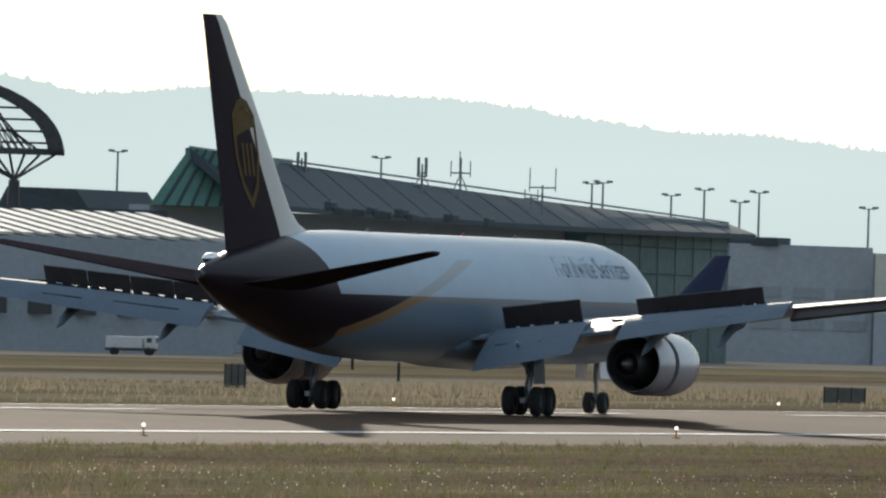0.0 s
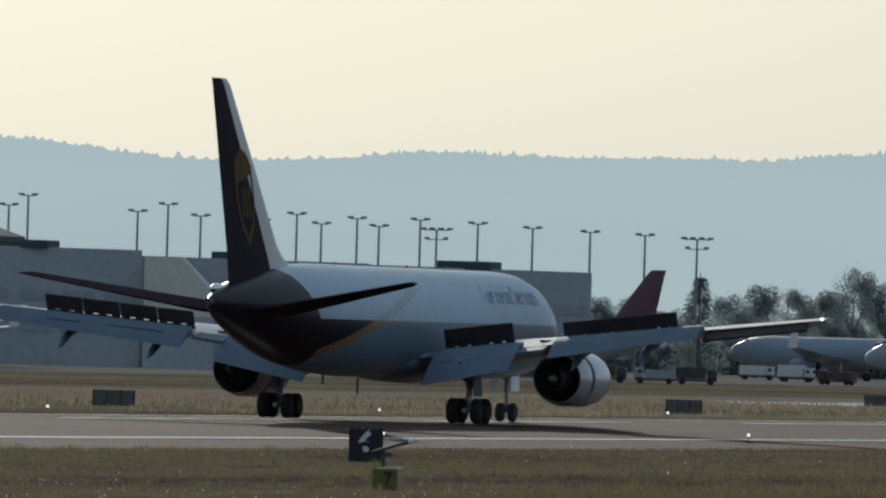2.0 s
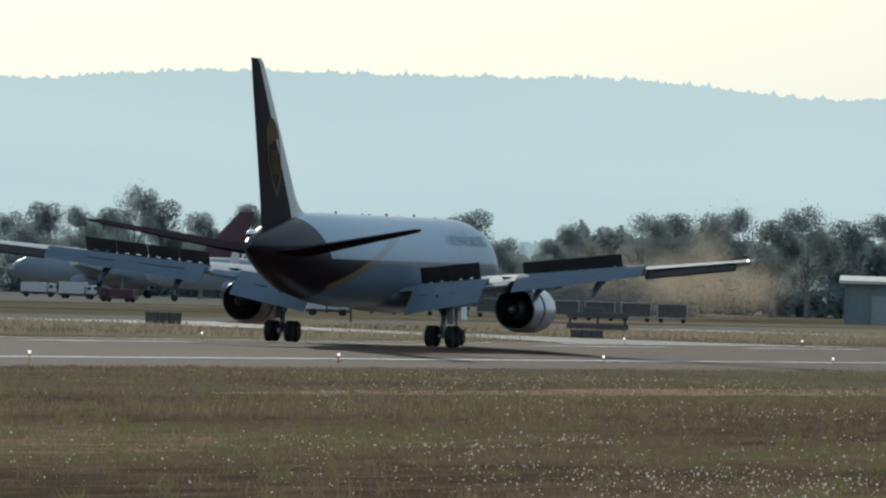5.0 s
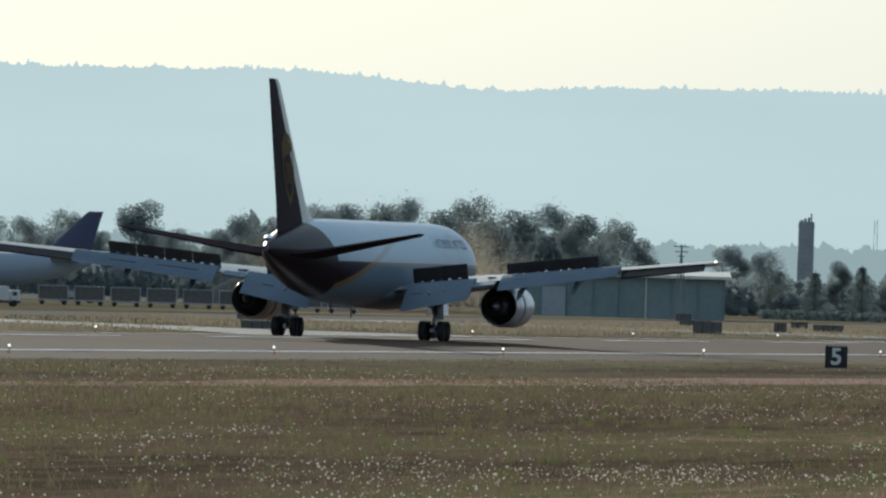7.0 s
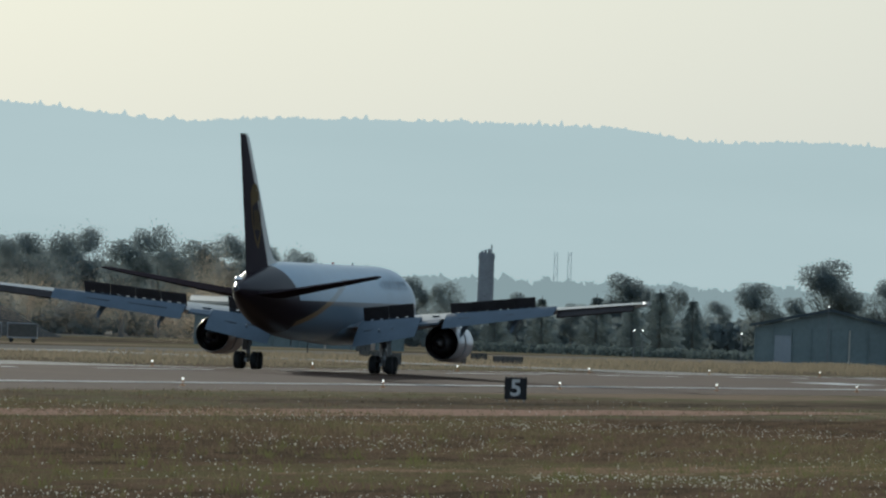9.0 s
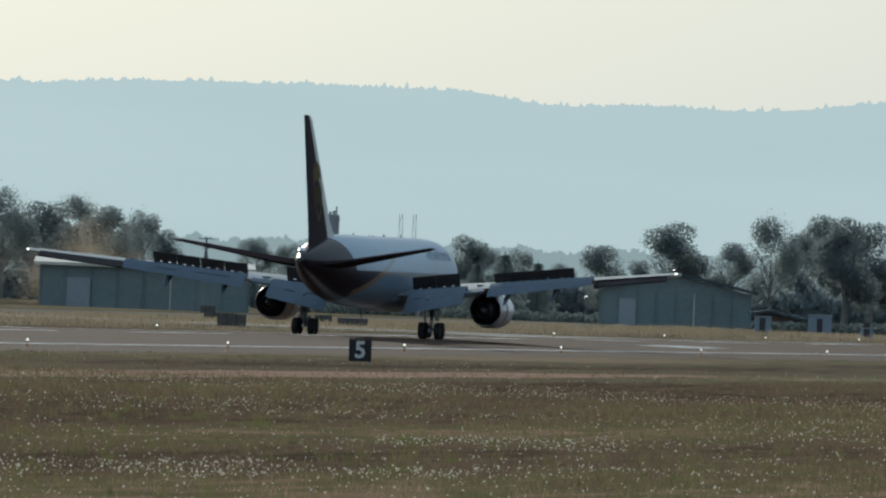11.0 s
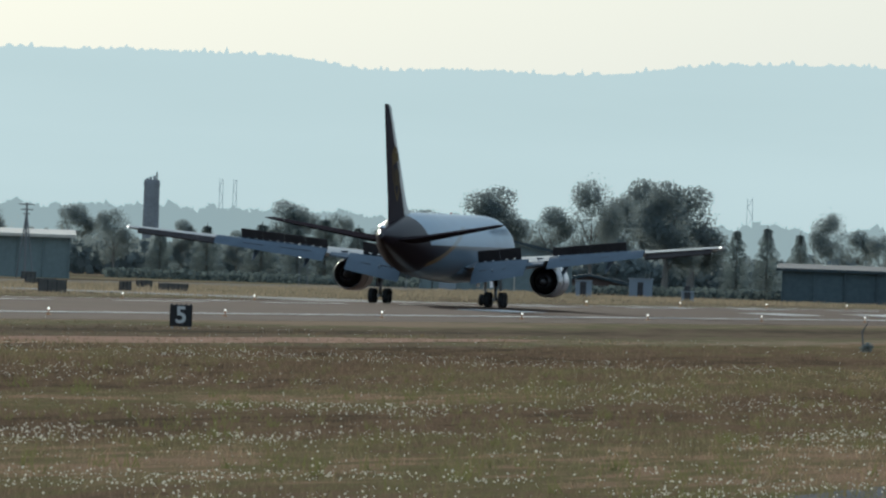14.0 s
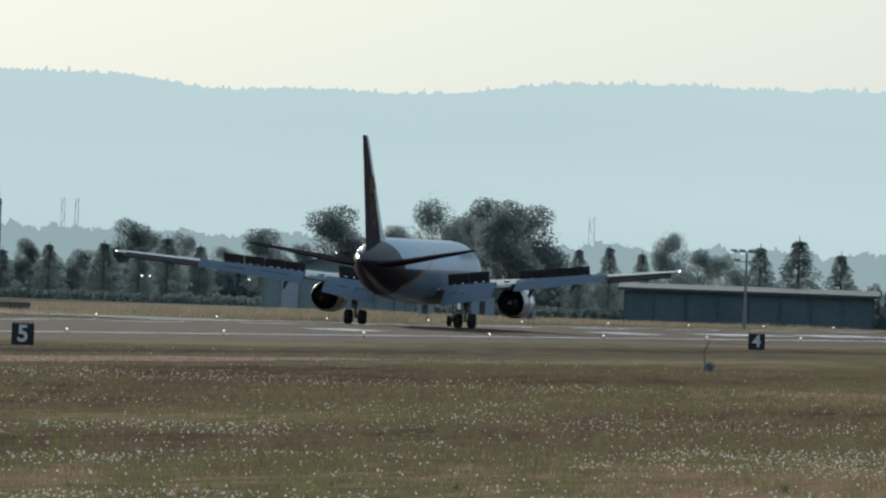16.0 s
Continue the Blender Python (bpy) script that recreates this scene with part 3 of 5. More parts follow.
hills()

# ---- airfield: lines, lamps, signs ----
def surface(x):
    """Height of the runway's surface at x."""
    return lin([(CENTRE + a, b) for a, b in prof], x)[0]


def line(x, y0, y1, w, label="white painted runway edge line"):
    bm = bmesh.new()
    n = 24
    rows_ = [[bm.verts.new((x + s * w / 2, y0 + (y1 - y0) * k / n, surface(x + s * w / 2) + .03)) for s in (-1, 1)] for k in range(n + 1)]
    for p, q in zip(rows_, rows_[1:]):
        bm.faces.new((p[0], p[1], q[1], q[0]))
    return tagged(new("runway_marking", mesh("runway_marking", bm, M_LINE)), label, "marking", kind="structure")


line(CENTRE + 22.1, -150, 2250, 1.0)
line(CENTRE - 22.1, -150, 2250, 1.0)
for k in range(30):
    y = 300 + k * 61
    line(CENTRE, y, y + 36.6, 0.9, "white dashed runway centreline")
for y, n in ((1186, 22), (1338, 27), (1403, 50), (1472, 55)):
    for s in (-1, 1):
        for o in (10.2, 12.4):
            line(CENTRE + s * o, y, y + n, 1.8, "white touchdown bar on the runway")

M_LENS = glow("lit_lens", (1.0, 0.97, 0.9), 3.0)
M_ORANGE = mat("faded_orange_enamel", (0.5, 0.2, 0.05), 0.5, var=0.2)
M_BLACK = mat("sign_black", (0.014, 0.014, 0.016), 0.7, var=0.25, scale=2, fine=20)
M_SIGNW = mat("sign_white", (0.62, 0.62, 0.6), 0.5, var=0.08, scale=3, fine=30)
M_SIGNBACK = mat("sign_back", (0.10, 0.095, 0.085), 0.6, var=0.25, scale=2, fine=20)
M_YELLOW = mat("sign_yellow", (0.13, 0.125, 0.03), 0.7, var=0.15, scale=3, fine=30)
M_CONC = mat("concrete", (0.42, 0.39, 0.34), 0.8, var=0.15, scale=0.5, fine=6, bump=0.2)


def edge_lamp():
    a = thing("runway_light", "small raised runway edge lamp on a short stem", "runway light", group="runway edge lights")
    bm = rod(bmesh.new(), (0, 0, 0), (0, 0, .05), .16, .14, 10)
    part("base", bm, M_ORANGE, a)
    part("stem", rod(bmesh.new(), (0, 0, .05), (0, 0, .33), .035), M_ORANGE, a)
    bm = bmesh.new()
    bmesh.ops.create_uvsphere(bm, u_segments=10, v_segments=6, radius=.065, matrix=Matrix.Translation((0, 0, .39)))
    part("lens", bm, M_LENS, a, "bright clear lens", True)
    return a


lamp0 = edge_lamp()
lamp_rows = [(CENTRE + s * 25.8, 992.6 + 60.96 * n) for s in (1, -1) for n in range(-9, 15)]
lamp0.matrix_basis = pose(*lamp_rows[0], surface(lamp_rows[0][0]))
for x, y in lamp_rows[1:]:
    copy_thing(lamp0, pose(x, y, surface(x)))


def text_mesh(body, size, material, parent, m, name="numeral", bold=0.0):
    c = bpy.data.curves.new(name, "FONT")
    c.body, c.size, c.align_x, c.align_y, c.extrude, c.offset = body, size, "CENTER", "CENTER", 0.01, bold
    t = bpy.data.objects.new(name, c)
    d = bpy.data.meshes.new_from_object(t)
    d.transform(m)
    d.materials.append(material)
    ob = new(name, d)
    ob.parent = parent
    ob["label"] = "pale numeral " + body
    return ob


def distance_sign(x, y, digit):
    face = math.degrees(math.atan2(-x, y))
    a = thing("distance_sign", f"black runway distance board with white numeral {digit} in grass", "sign", x, y, -.11 if y < 600 else 0, face, group="runway distance boards")
    part("panel", box(bmesh.new(), -.62, -.12, .12, .62, .12, 1.32, .03), M_BLACK, a, "black board")
    for k in range(5):
        part("fixing_clip", box(bmesh.new(), -.52 + k * .26 - .045, -.1, 1.32, -.52 + k * .26 + .045, .1, 1.39, .015), M_BLACK, a)
    for s in (-1, 1):
        part("leg", box(bmesh.new(), s * .48 - .05, -.06, -.05, s * .48 + .05, .06, .14), M_STEEL, a)
    text_mesh(digit, 1.28, M_SIGNW, a, Matrix.Translation((0, -.135, .72)) @ pose(0, 0, 0, 90), bold=0.03)
    return a


distance_sign(-154.0, 546.2, "6")
distance_sign(-153.8, 853.5, "5")
distance_sign(-154.0, 1163.0, "4")


def guidance_sign(x, y, w, h, rz=10, modules=3):
    a = thing("taxiway_sign", "dark back of a low taxiway guidance sign in dry grass", "sign", x, y, 0, rz, group="taxiway guidance signs")
    part("cabinet", box(bmesh.new(), -w / 2, -.15, .12, w / 2, .15, h, .03), M_SIGNBACK, a, "dark weathered cabinet")
    for k in range(modules + 1):
        u = -w / 2 + w * k / modules
        part("rib", box(bmesh.new(), u - .03, -.18, .1, u + .03, .18, h + .02), M_BLACK, a)
    for s in (-1, 1):
        part("leg", box(bmesh.new(), s * w * .35 - .05, -.06, -.05, s * w * .35 + .05, .06, .14), M_STEEL, a)
    return a


for x, y, w, h in ((-252.6, 843.7, 2.3, 1.0), (-246, 945, 2.2, 1.0), (-281, 1138, 2.6, 1.0), (-250, 1144, 2.3, .7), (-251, 1330, 2.4, 1.15), (-267, 1477, 2.8, .8), (-264.5, 1438, 1.1, .95),
                   (-285, 1560, 1.6, .8), (-290, 1530, 3.0, .7), (-276.7, 808.7, 1.1, 1.4), (-326, 1713, 1.6, .9)):
    guidance_sign(x, y, w, h)


def platform():
    """Low cabinet at the taxiway's end, its mirage image built as a second deck."""
    a = thing("cabinet_with_mirage", "low dark steel cabinet by taxiway, its mirage built as second deck", "platform", -281, 1290, 0, 12)
    for z in (.25, 1.2):
        part("deck", box(bmesh.new(), -2.6, -.8, z, 2.6, .8, z + .5, .04), M_SIGNBACK, a)
    for x in (-2.3, 0, 2.3):
        part("post", box(bmesh.new(), x - .08, -.1, -.05, x + .08, .1, 1.2), M_BLACK, a)
    part("hatch", box(bmesh.new(), -1.2, -.5, 1.7, .5, .5, 2.1, .05), M_SIGNBACK, a)


platform()


def wind_tube():
    """Tilted lamp tube on a post with a base plate."""
    a = thing("approach_lamp", "tilted metal lamp tube on a short post", "lamp", -146.56, 522.12, 0, 16)
    part("post", rod(bmesh.new(), (0, 0, -.05), (0, 0, .74), .07, .06, 10), M_DARK, a)
    part("bracket", box(bmesh.new(), .0, -.1, .42, .3, .1, .58, .03), M_DARK, a)
    part("tube", rod(bmesh.new(), (-.4, 0, .57), (.98, 0, .98), .05, .055, 12), M_DARK, a, "dark steel tube", True)
    part("cap", rod(bmesh.new(), (.84, 0, .94), (1.1, 0, 1.02), .085, .08, 12), M_SIGNW, a, "bright end cap", True)
    part("base_plate", box(bmesh.new(), -.05, -.2, .0, .7, .2, .07, .02), M_SIGNW, a, "pale metal base plate")


def yellow_marker():
    a = thing("location_marker", "small yellow marker with dark numeral 7 low in grass", "sign", -127.1, 453.0, -.08, 16)
    part("panel", box(bmesh.new(), -.38, -.08, .08, .38, .08, .72, .02), M_YELLOW, a, "faded yellow board")
    for s in (-1, 1):
        part("leg", box(bmesh.new(), s * .3 - .03, -.04, -.05, s * .3 + .03, .04, .12), M_STEEL, a)
    ob = text_mesh("7", .55, M_BLACK, a, Matrix.Translation((.08, -.095, .40)) @ pose(0, 0, 0, 90), bold=0.01)
    ob["label"] = "black numeral 7"


wind_tube()
yellow_marker()

# taxiways and apron beyond the runway
M_TAXI = mat("taxiway_concrete", (0.30, 0.255, 0.20), 0.9, var=0.18, scale=0.05, fine=1.0, spec=0.0)
M_GLOSS = mat("worn_glossy_asphalt", (0.08, 0.066, 0.055), 0.5, var=0.25, scale=0.05, fine=1.0, spec=0.3)
strip("taxiway", -327, -303, 300, 2300, 0.03, M_TAXI, "pale concrete parallel taxiway", "taxiway")
strip("apron", -900, -420, 700, 2400, 0.03, M_TAXI, "pale concrete apron before the terminal", "apron")


def link_taxiway(y0, y1, lean, material=None):
    bm = bmesh.new()
    n = 14
    rr = []
    for k in range(n + 1):
        x = CENTRE - 30 - (303 + CENTRE - 30) * k / n
        fl = 30 * (abs(k / n - .5) * 2) ** 3
        rr.append([bm.verts.new((x, yy + lean * k / n, .04 if k else .06)) for yy in (y0 - fl, y1 + fl)])
    for p, q in zip(rr, rr[1:]):
        bm.faces.new((p[0], p[1], q[1], q[0]))
    tagged(new("link_taxiway", mesh("link_taxiway", bm, material or M_GLOSS)), "smooth dark link taxiway shining in low sun", "taxiway", kind="structure")


link_taxiway(1085, 1125, 90)
link_taxiway(1385, 1422, 0)
link_taxiway(560, 600, 60)

# ---- terminal side ----
M_ROOF = mat("dark_metal_roof", (0.048, 0.068, 0.078), 0.7, var=0.15, scale=0.1, fine=1.5)
M_GREENGLASS = mat("green_glazing", (0.085, 0.145, 0.145), 0.5, var=0.25, scale=0.1, fine=1.0, spec=0.25)
M_GREENMETAL = mat("green_metal", (0.10, 0.24, 0.20), 0.5, var=0.15, scale=0.2, fine=2)
M_WALL = mat("grey_cladding", (0.31, 0.345, 0.37), 0.7, var=0.1, scale=0.1, fine=2)
M_DECK = mat("deck_concrete", (0.36, 0.39, 0.41), 0.75, var=0.12, scale=0.08, fine=1.5)
M_BAY = mat("shaded_bay", (0.30, 0.325, 0.34), 0.8, var=0.15)
# white paint with shade and haze mixed in as dark blue-grey
M_PARKED = mat("shaded_white_paint", (0.24, 0.29, 0.34), 0.45, var=0.05, scale=0.4, fine=6)
M_PALE = mat("pale_roofing", (0.62, 0.58, 0.50), 0.55, var=0.1, scale=0.2, fine=2)
M_POLE = mat("pole_steel", (0.22, 0.23, 0.24), 0.5, 0.4, var=0.1)
M_WINDOW = mat("dark_window", (0.03, 0.035, 0.04), 0.12, var=0.1, spec=0.7)
M_RED = mat("faded_red", (0.09, 0.035, 0.05), 0.5, var=0.15)
M_NAVY = mat("navy_paint", (0.035, 0.045, 0.10), 0.35, var=0.15)
M_TRUCK = mat("truck_white", (0.55, 0.55, 0.54), 0.45, var=0.1)


def up(el, dist):
    return EYE[2] + dist * math.tan(radians(el))


def facing(az):
    return -az


def concourse():
    """Long concourse whose roof falls away from a glazed gable."""
    a = thing("terminal_concourse", "long terminal hall with dark sloping roof and green glazed gable", "terminal building")
    A, B = polar(-19.22, 1430), polar(-17.11, 1585)
    pk = polar(-19.08, 1432)
    za, zb, ze = up(.555, 1432), up(.337, 1585), up(.344, 1430)
    along = (B - A).normalized()
    back = Vector((-along.y, along.x, 0))
    dn = Vector((0, 0, 1))
    n = 18
    # roof: a slab that falls along its length, eaves towards the runway
    bm = bmesh.new()
    rings_ = []
    for k in range(n + 1):
        u = k / n
        p = pk + (B - pk) * u
        zr = za + (zb - za) * u - 0.35 * math.sin(math.pi * u)
        eave = zr - (za - up(.36, 1432)) * (1 - u) - 1.0 * u
        rings_.append([p + dn * zr, p - back * 6 * (1 - u * .5) + dn * eave, p - back * 6 * (1 - u * .5) + dn * (eave - .5), p + back * .4 + dn * (zr - .7), p + back * .4 + dn * zr])
    loft(bm, rings_)
    part("roof", bm, M_ROOF, a, "dark grey metal roof")
    for k in range(1, n):
        u = k / n
        p = pk + (B - pk) * u
        zr = za + (zb - za) * u - 0.35 * math.sin(math.pi * u)
        eave = zr - (za - up(.36, 1432)) * (1 - u) - 1.0 * u
        bm = rod(bmesh.new(), p + dn * (zr + .05), p - back * 6 * (1 - u * .5) + dn * (eave + .02), .03, n=5)
        part("roof_seam", bm, M_ROOF, a)
    bm = bmesh.new()
    rod(bm, pk + dn * (za + .1), B + dn * (zb + .1), .1, n=6)
    part("ridge_trim", bm, M_WALL, a, "pale worn ridge trim")
    # slanted gable
    bm = bmesh.new()
    q = polar(-18.86, 1434)
    loft(bm, [[A + dn * ze, pk + dn * za, q + dn * (za - .5), q + dn * ze], [v + Vector((-6, 30, 0)) for v in (A + dn * ze, pk + dn * za, q + dn * (za - .5), q + dn * ze)]])
    part("gable", bm, M_GREENMETAL, a, "slanted green metal gable")
    for k in range(1, 7):
        u = k / 7
        lo, hi = A + (q - A) * u, pk + (q - pk) * u
        part("gable_rib", rod(bmesh.new(), lo + dn * ze - Vector((0, .1, 0)), hi + dn * (za - .5 * u) - Vector((0, .1, 0)), .14, n=5), M_ROOF, a)
    # wall under the roof
    W = polar(-17.62, 1545)
    bm = bmesh.new()
    loft(bm, [[A + dn * -1, A + dn * ze, W + dn * (up(.30, 1545)), W + dn * -1], [A + back * 2 + dn * -1, A + back * 2 + dn * ze, W + back * 2 + dn * up(.30, 1545), W + back * 2 + dn * -1]])
    part("wall", bm, M_WALL, a, "grey cladding wall")
    # glazed end block
    e0, e1 = polar(-17.63, 1538), polar(-17.11, 1580)
    bm = bmesh.new()
    loft(bm, [[e0 + dn * -1, e0 + dn * up(.36, 1538), e1 + dn * up(.33, 1580), e1 + dn * -1], [e0 + back * 3 + dn * -1, e0 + back * 3 + dn * up(.36, 1538), e1 + back * 3 + dn * up(.33, 1580), e1 + back * 3 + dn * -1]])
    g = part("glazed_front", bm, M_GREENGLASS, a, "dark green glazed front")
    for k in range(9):
        p = e0 + (e1 - e0) * k / 8
        part("mullion", rod(bmesh.new(), p - back * .1 + dn * -.5, p - back * .1 + dn * up(.355 - .027 * k / 8, 1538 + 42 * k / 8), .05, n=4), M_GREENGLASS, g)
    for el in (.05, .15, .25):
        part("transom", rod(bmesh.new(), e0 - back * .1 + dn * up(el, 1538), e1 - back * .1 + dn * up(el * .95, 1580), .06, n=4), M_GREENGLASS, g)
    # rooftop plant
    for az, el, w in ((-18.56, .375, .9), (-18.52, .36, 1.4), (-18.46, .355, 1.0), (-18.41, .365, .8), (-18.37, .35, 1.6), (-18.30, .355, 1.2), (-18.26, .345, .8), (-18.12, .345, 1.3), (-17.98, .335, .7)):
        p = polar(az, 1425)
        z = up(el, 1425)
        part("roof_plant", box(bmesh.new(), p.x - w / 2.8, p.y - 1, z - .8, p.x + w / 2.8, p.y + 1, z - .25 * (w % .3) / .3, .12), M_ROOF, a, "weathered roof plant box")


def low_hall():
    a = thing("low_hall", "long low hall with pale ribbed sloping roof panels", "terminal building")
    A, B = polar(-21.2, 1352), polar(-18.9, 1376)
    dn = Vector((0, 0, 1))
    t = (B - A).normalized()
    bk = Vector((-t.y, t.x, 0))
    z0, z1 = up(.215, 1360), up(.305, 1360)
    bm = bmesh.new()
    loft(bm, [[A + dn * -1, A + dn * z0, A + bk * 14 + dn * z1, A + bk * 40 + dn * z1, A + bk * 40 + dn * -1], [B + dn * -1, B + dn * z0, B + bk * 14 + dn * z1, B + bk * 40 + dn * z1, B + bk * 40 + dn * -1]])
    part("body", bm, M_WALL, a, "grey hall body")
    L = (B - A).length
    n = 30
    for k in range(n):
        u, v = L * k / n, L * (k + .52) / n
        sl = 1.5
        bm = bmesh.new()
        f0, f1 = A + t * (u + sl) + dn * (z0 + .15), A + t * (v + sl) + dn * (z0 + .15)
        g0, g1 = A + t * (u - sl) + bk * 14 + dn * (z1 + .15), A + t * (v - sl) + bk * 14 + dn * (z1 + .15)
        panel(bm, f0, f1, g1, g0, .25)
        part("roof_panel", bm, M_PALE, a, "pale sloping roof panel")
    bm = bmesh.new()
    c, d = A + bk * 14.6 + dn * z1, B + bk * 14.6 + dn * z1
    loft(bm, [[c, c + dn * .6, c + bk * 3 + dn * .6, c + bk * 3], [d, d + dn * .6, d + bk * 3 + dn * .6, d + bk * 3]])
    part("parapet", bm, M_ROOF, a, "dark parapet")
    for k in range(14):
        p = A + t * (L * (k + .5) / 14)
        part("window", box(bmesh.new(), p.x - 1.6, p.y - .4, 3.2, p.x + 1.6, p.y + .2, 6.2), M_WINDOW, a, "dark window")


def far_hall():
    a = thing("far_hall", "small dark roofed hall beyond the terminal", "terminal building")
    A, B = polar(-19.78, 1500), polar(-19.43, 1508)
    A2, B2 = polar(-19.74, 1500), polar(-19.49, 1506)
    dn, bk = Vector((0, 0, 1)), Vector((.3, 20, 0))
    zt, zb = up(.395, 1500), up(.31, 1500)
    bm = bmesh.new()
    loft(bm, [[A + dn * -1, A + dn * zb, A2 + dn * zt, B2 + dn * zt, B + dn * zb, B + dn * -1], [p + bk for p in (A + dn * -1, A + dn * zb, A2 + dn * zt, B2 + dn * zt, B + dn * zb, B + dn * -1)]])
    part("body", bm, M_ROOF, a)


def canopy():
    """Half arch of trussed glazing on spreading struts."""
    a = thing("arched_canopy", "dark half-arch truss canopy on spreading struts", "canopy")
    c = polar(-20.02, 1440)
    t = Vector((math.cos(radians(20)), math.sin(radians(20)) * 0 + .35, 0)).normalized()
    z0 = up(.514, 1440)
    R, H = 12.2, 7.2

    def at(u, rr, d=0):
        q = radians(u)
        return c + t * (R * rr * math.cos(q)) + Vector((-.342 * d, .94 * d, z0 + H * rr * math.sin(q)))
    for d in (0, 5):
        bm = bmesh.new()
        angs = [k * 6 for k in range(0, 31)]
        loft(bm, [[at(u, 1, d), at(u, .88, d), at(u, .88, d + .5), at(u, 1, d + .5)] for u in angs])
        part("arch_rib", bm, M_DARK, a, "heavy dark arch rib")
    bm = bmesh.new()
    loft(bm, [[c + t * x + Vector((-.342 * d, .94 * d, z0 + z)) for d, z in ((0, 0), (0, .55), (5.5, .55), (5.5, 0))] for x in (-R, R)])
    part("bottom_chord", bm, M_DARK, a)
    for k in range(-14, 15):
        x = R * .88 * k / 15
        h1 = H * .88 * math.sqrt(max(0, 1 - (k / 15) ** 2))
        part("lattice_bar", rod(bmesh.new(), c + t * x + Vector((0, 1, z0)), c + t * (x * .6) + Vector((0, 3, z0 + h1 * .98)), .08, n=4), M_DARK, a)
        part("lattice_bar", rod(bmesh.new(), c + t * x + Vector((0, 1, z0)), c + t * (x + 3.2 * (1 if k < 0 else -1)) + Vector((0, 1, z0 + min(h1, 5.2))), .08, n=4), M_DARK, a)
    for k in range(1, 6):
        w = R * .86 * math.sqrt(1 - (k / 6.2) ** 2)
        part("lattice_bar", rod(bmesh.new(), c - t * w + Vector((0, 1, z0 + H * k / 6.8)), c + t * w + Vector((0, 1, z0 + H * k / 6.8)), .1, n=4), M_DARK, a)
    foot = polar(-19.715, 1440, up(.42, 1440))
    for k in range(7):
        part("strut", rod(bmesh.new(), foot, polar(-19.9 + .055 * k, 1441 + k % 2 * 3, z0), .13, n=5), M_DARK, a, "thin strut")
    part("column", rod(bmesh.new(), polar(-19.715, 1440, -1), foot, 1.2, .5, 10), M_DARK, a, "dark column")


def deck():
    """Parking decks in three lengths beyond the terminal."""
    dn = Vector((0, 0, 1))
    for az0, az1, el0, el1, d in ((-17.35, -16.58, .268, .265, 1690), (-16.58, -15.75, .245, .24, 1700), (-15.75, -14.94, .236, .23, 1712)):
        a = thing("parking_deck", "plain grey concrete parking deck with dark openings", "parking building", group="parking decks")
        A, B = polar(az0, d), polar(az1, d)
        bk = Vector((-(B - A).y, (B - A).x, 0)).normalized() * 40
        za, zb = up(el0, d), up(el1, d)
        bm = bmesh.new()
        loft(bm, [[A + dn * -1, A + dn * za, B + dn * zb, B + dn * -1], [A + bk + dn * -1, A + bk + dn * za, B + bk + dn * zb, B + bk + dn * -1]])
        part("body", bm, M_DECK, a, "grey concrete body")
        # bays are flat panels, their inner shade painted as darker concrete
        for lv in (3.6, 7.0):
            n = 5
            for k in range(n):
                p, q = A + (B - A) * ((k + .12) / n), A + (B - A) * ((k + .88) / n)
                bm = bmesh.new()
                f = -bk.normalized() * .08
                panel(bm, p + f + dn * lv, q + f + dn * lv, q + f + dn * (lv + 1.1), p + f + dn * (lv + 1.1), .05)
                part("opening", bm, M_BAY, a, "flat panel painted as a shaded open bay")
        bm = bmesh.new()
        p = A + (B - A) * .42
        box(bm, p.x - 3, p.y, za - .2, p.x + 3, p.y + 5, za + .7, .1)
        part("stair_head", bm, M_ROOF, a, "low stair head on the roof")
    a = thing("ramp", "pale slanting ramp wall of the parking deck", "ramp")
    bm = bmesh.new()
    p, q = polar(-16.57, 1688), polar(-16.28, 1690)
    loft(bm, [[p + dn * 5.5, p + dn * up(.245, 1688), p + (q - p) * .45 + dn * up(.245, 1689), q + dn * 7.2, q + dn * 5.5], [v + Vector((0, 1.5, 0)) for v in (p + dn * 5.5, p + dn * up(.245, 1688), p + (q - p) * .45 + dn * up(.245, 1689), q + dn * 7.2, q + dn * 5.5)]])
    part("wall", bm, M_PALE, a)
    bm = box(bmesh.new(), p.x, p.y + .1, -1, q.x, p.y + 1.5, 5.6)
    part("base", bm, M_DECK, a)


def flood_pole(az, el, dist, heads=2, group="deck lamps"):
    z = up(el, dist)
    p = polar(az, dist)
    a = thing("lamp_mast", "tall grey lamp mast with a flat cluster of lamp heads", "street lamp", p.x, p.y, 0, -az, group=group)
    part("pole", rod(bmesh.new(), (0, 0, 0), (0, 0, z - .3), .20, .11, 8), M_POLE, a)
    w = .75 if heads == 2 else 1.5
    part("cross_arm", box(bmesh.new(), -w, -.08, z - .42, w, .08, z - .3), M_POLE, a)
    for k in range(heads):
        x = -w + 2 * w * k / max(1, heads - 1)
        part("lamp_head", box(bmesh.new(), x - .36, -.3, z - .34, x + .36, .3, z - .08, .06), M_POLE, a, "grey lamp head")
    if heads > 2:
        part("cross_arm", box(bmesh.new(), -w * .7, -.08, z - 1.5, w * .7, .08, z - 1.4), M_POLE, a)
        for x in (-w * .7, w * .7):
            part("lamp_head", box(bmesh.new(), x - .3, -.25, z - 1.45, x + .3, .25, z - 1.15, .05), M_POLE, a, "grey lamp head")
    return a


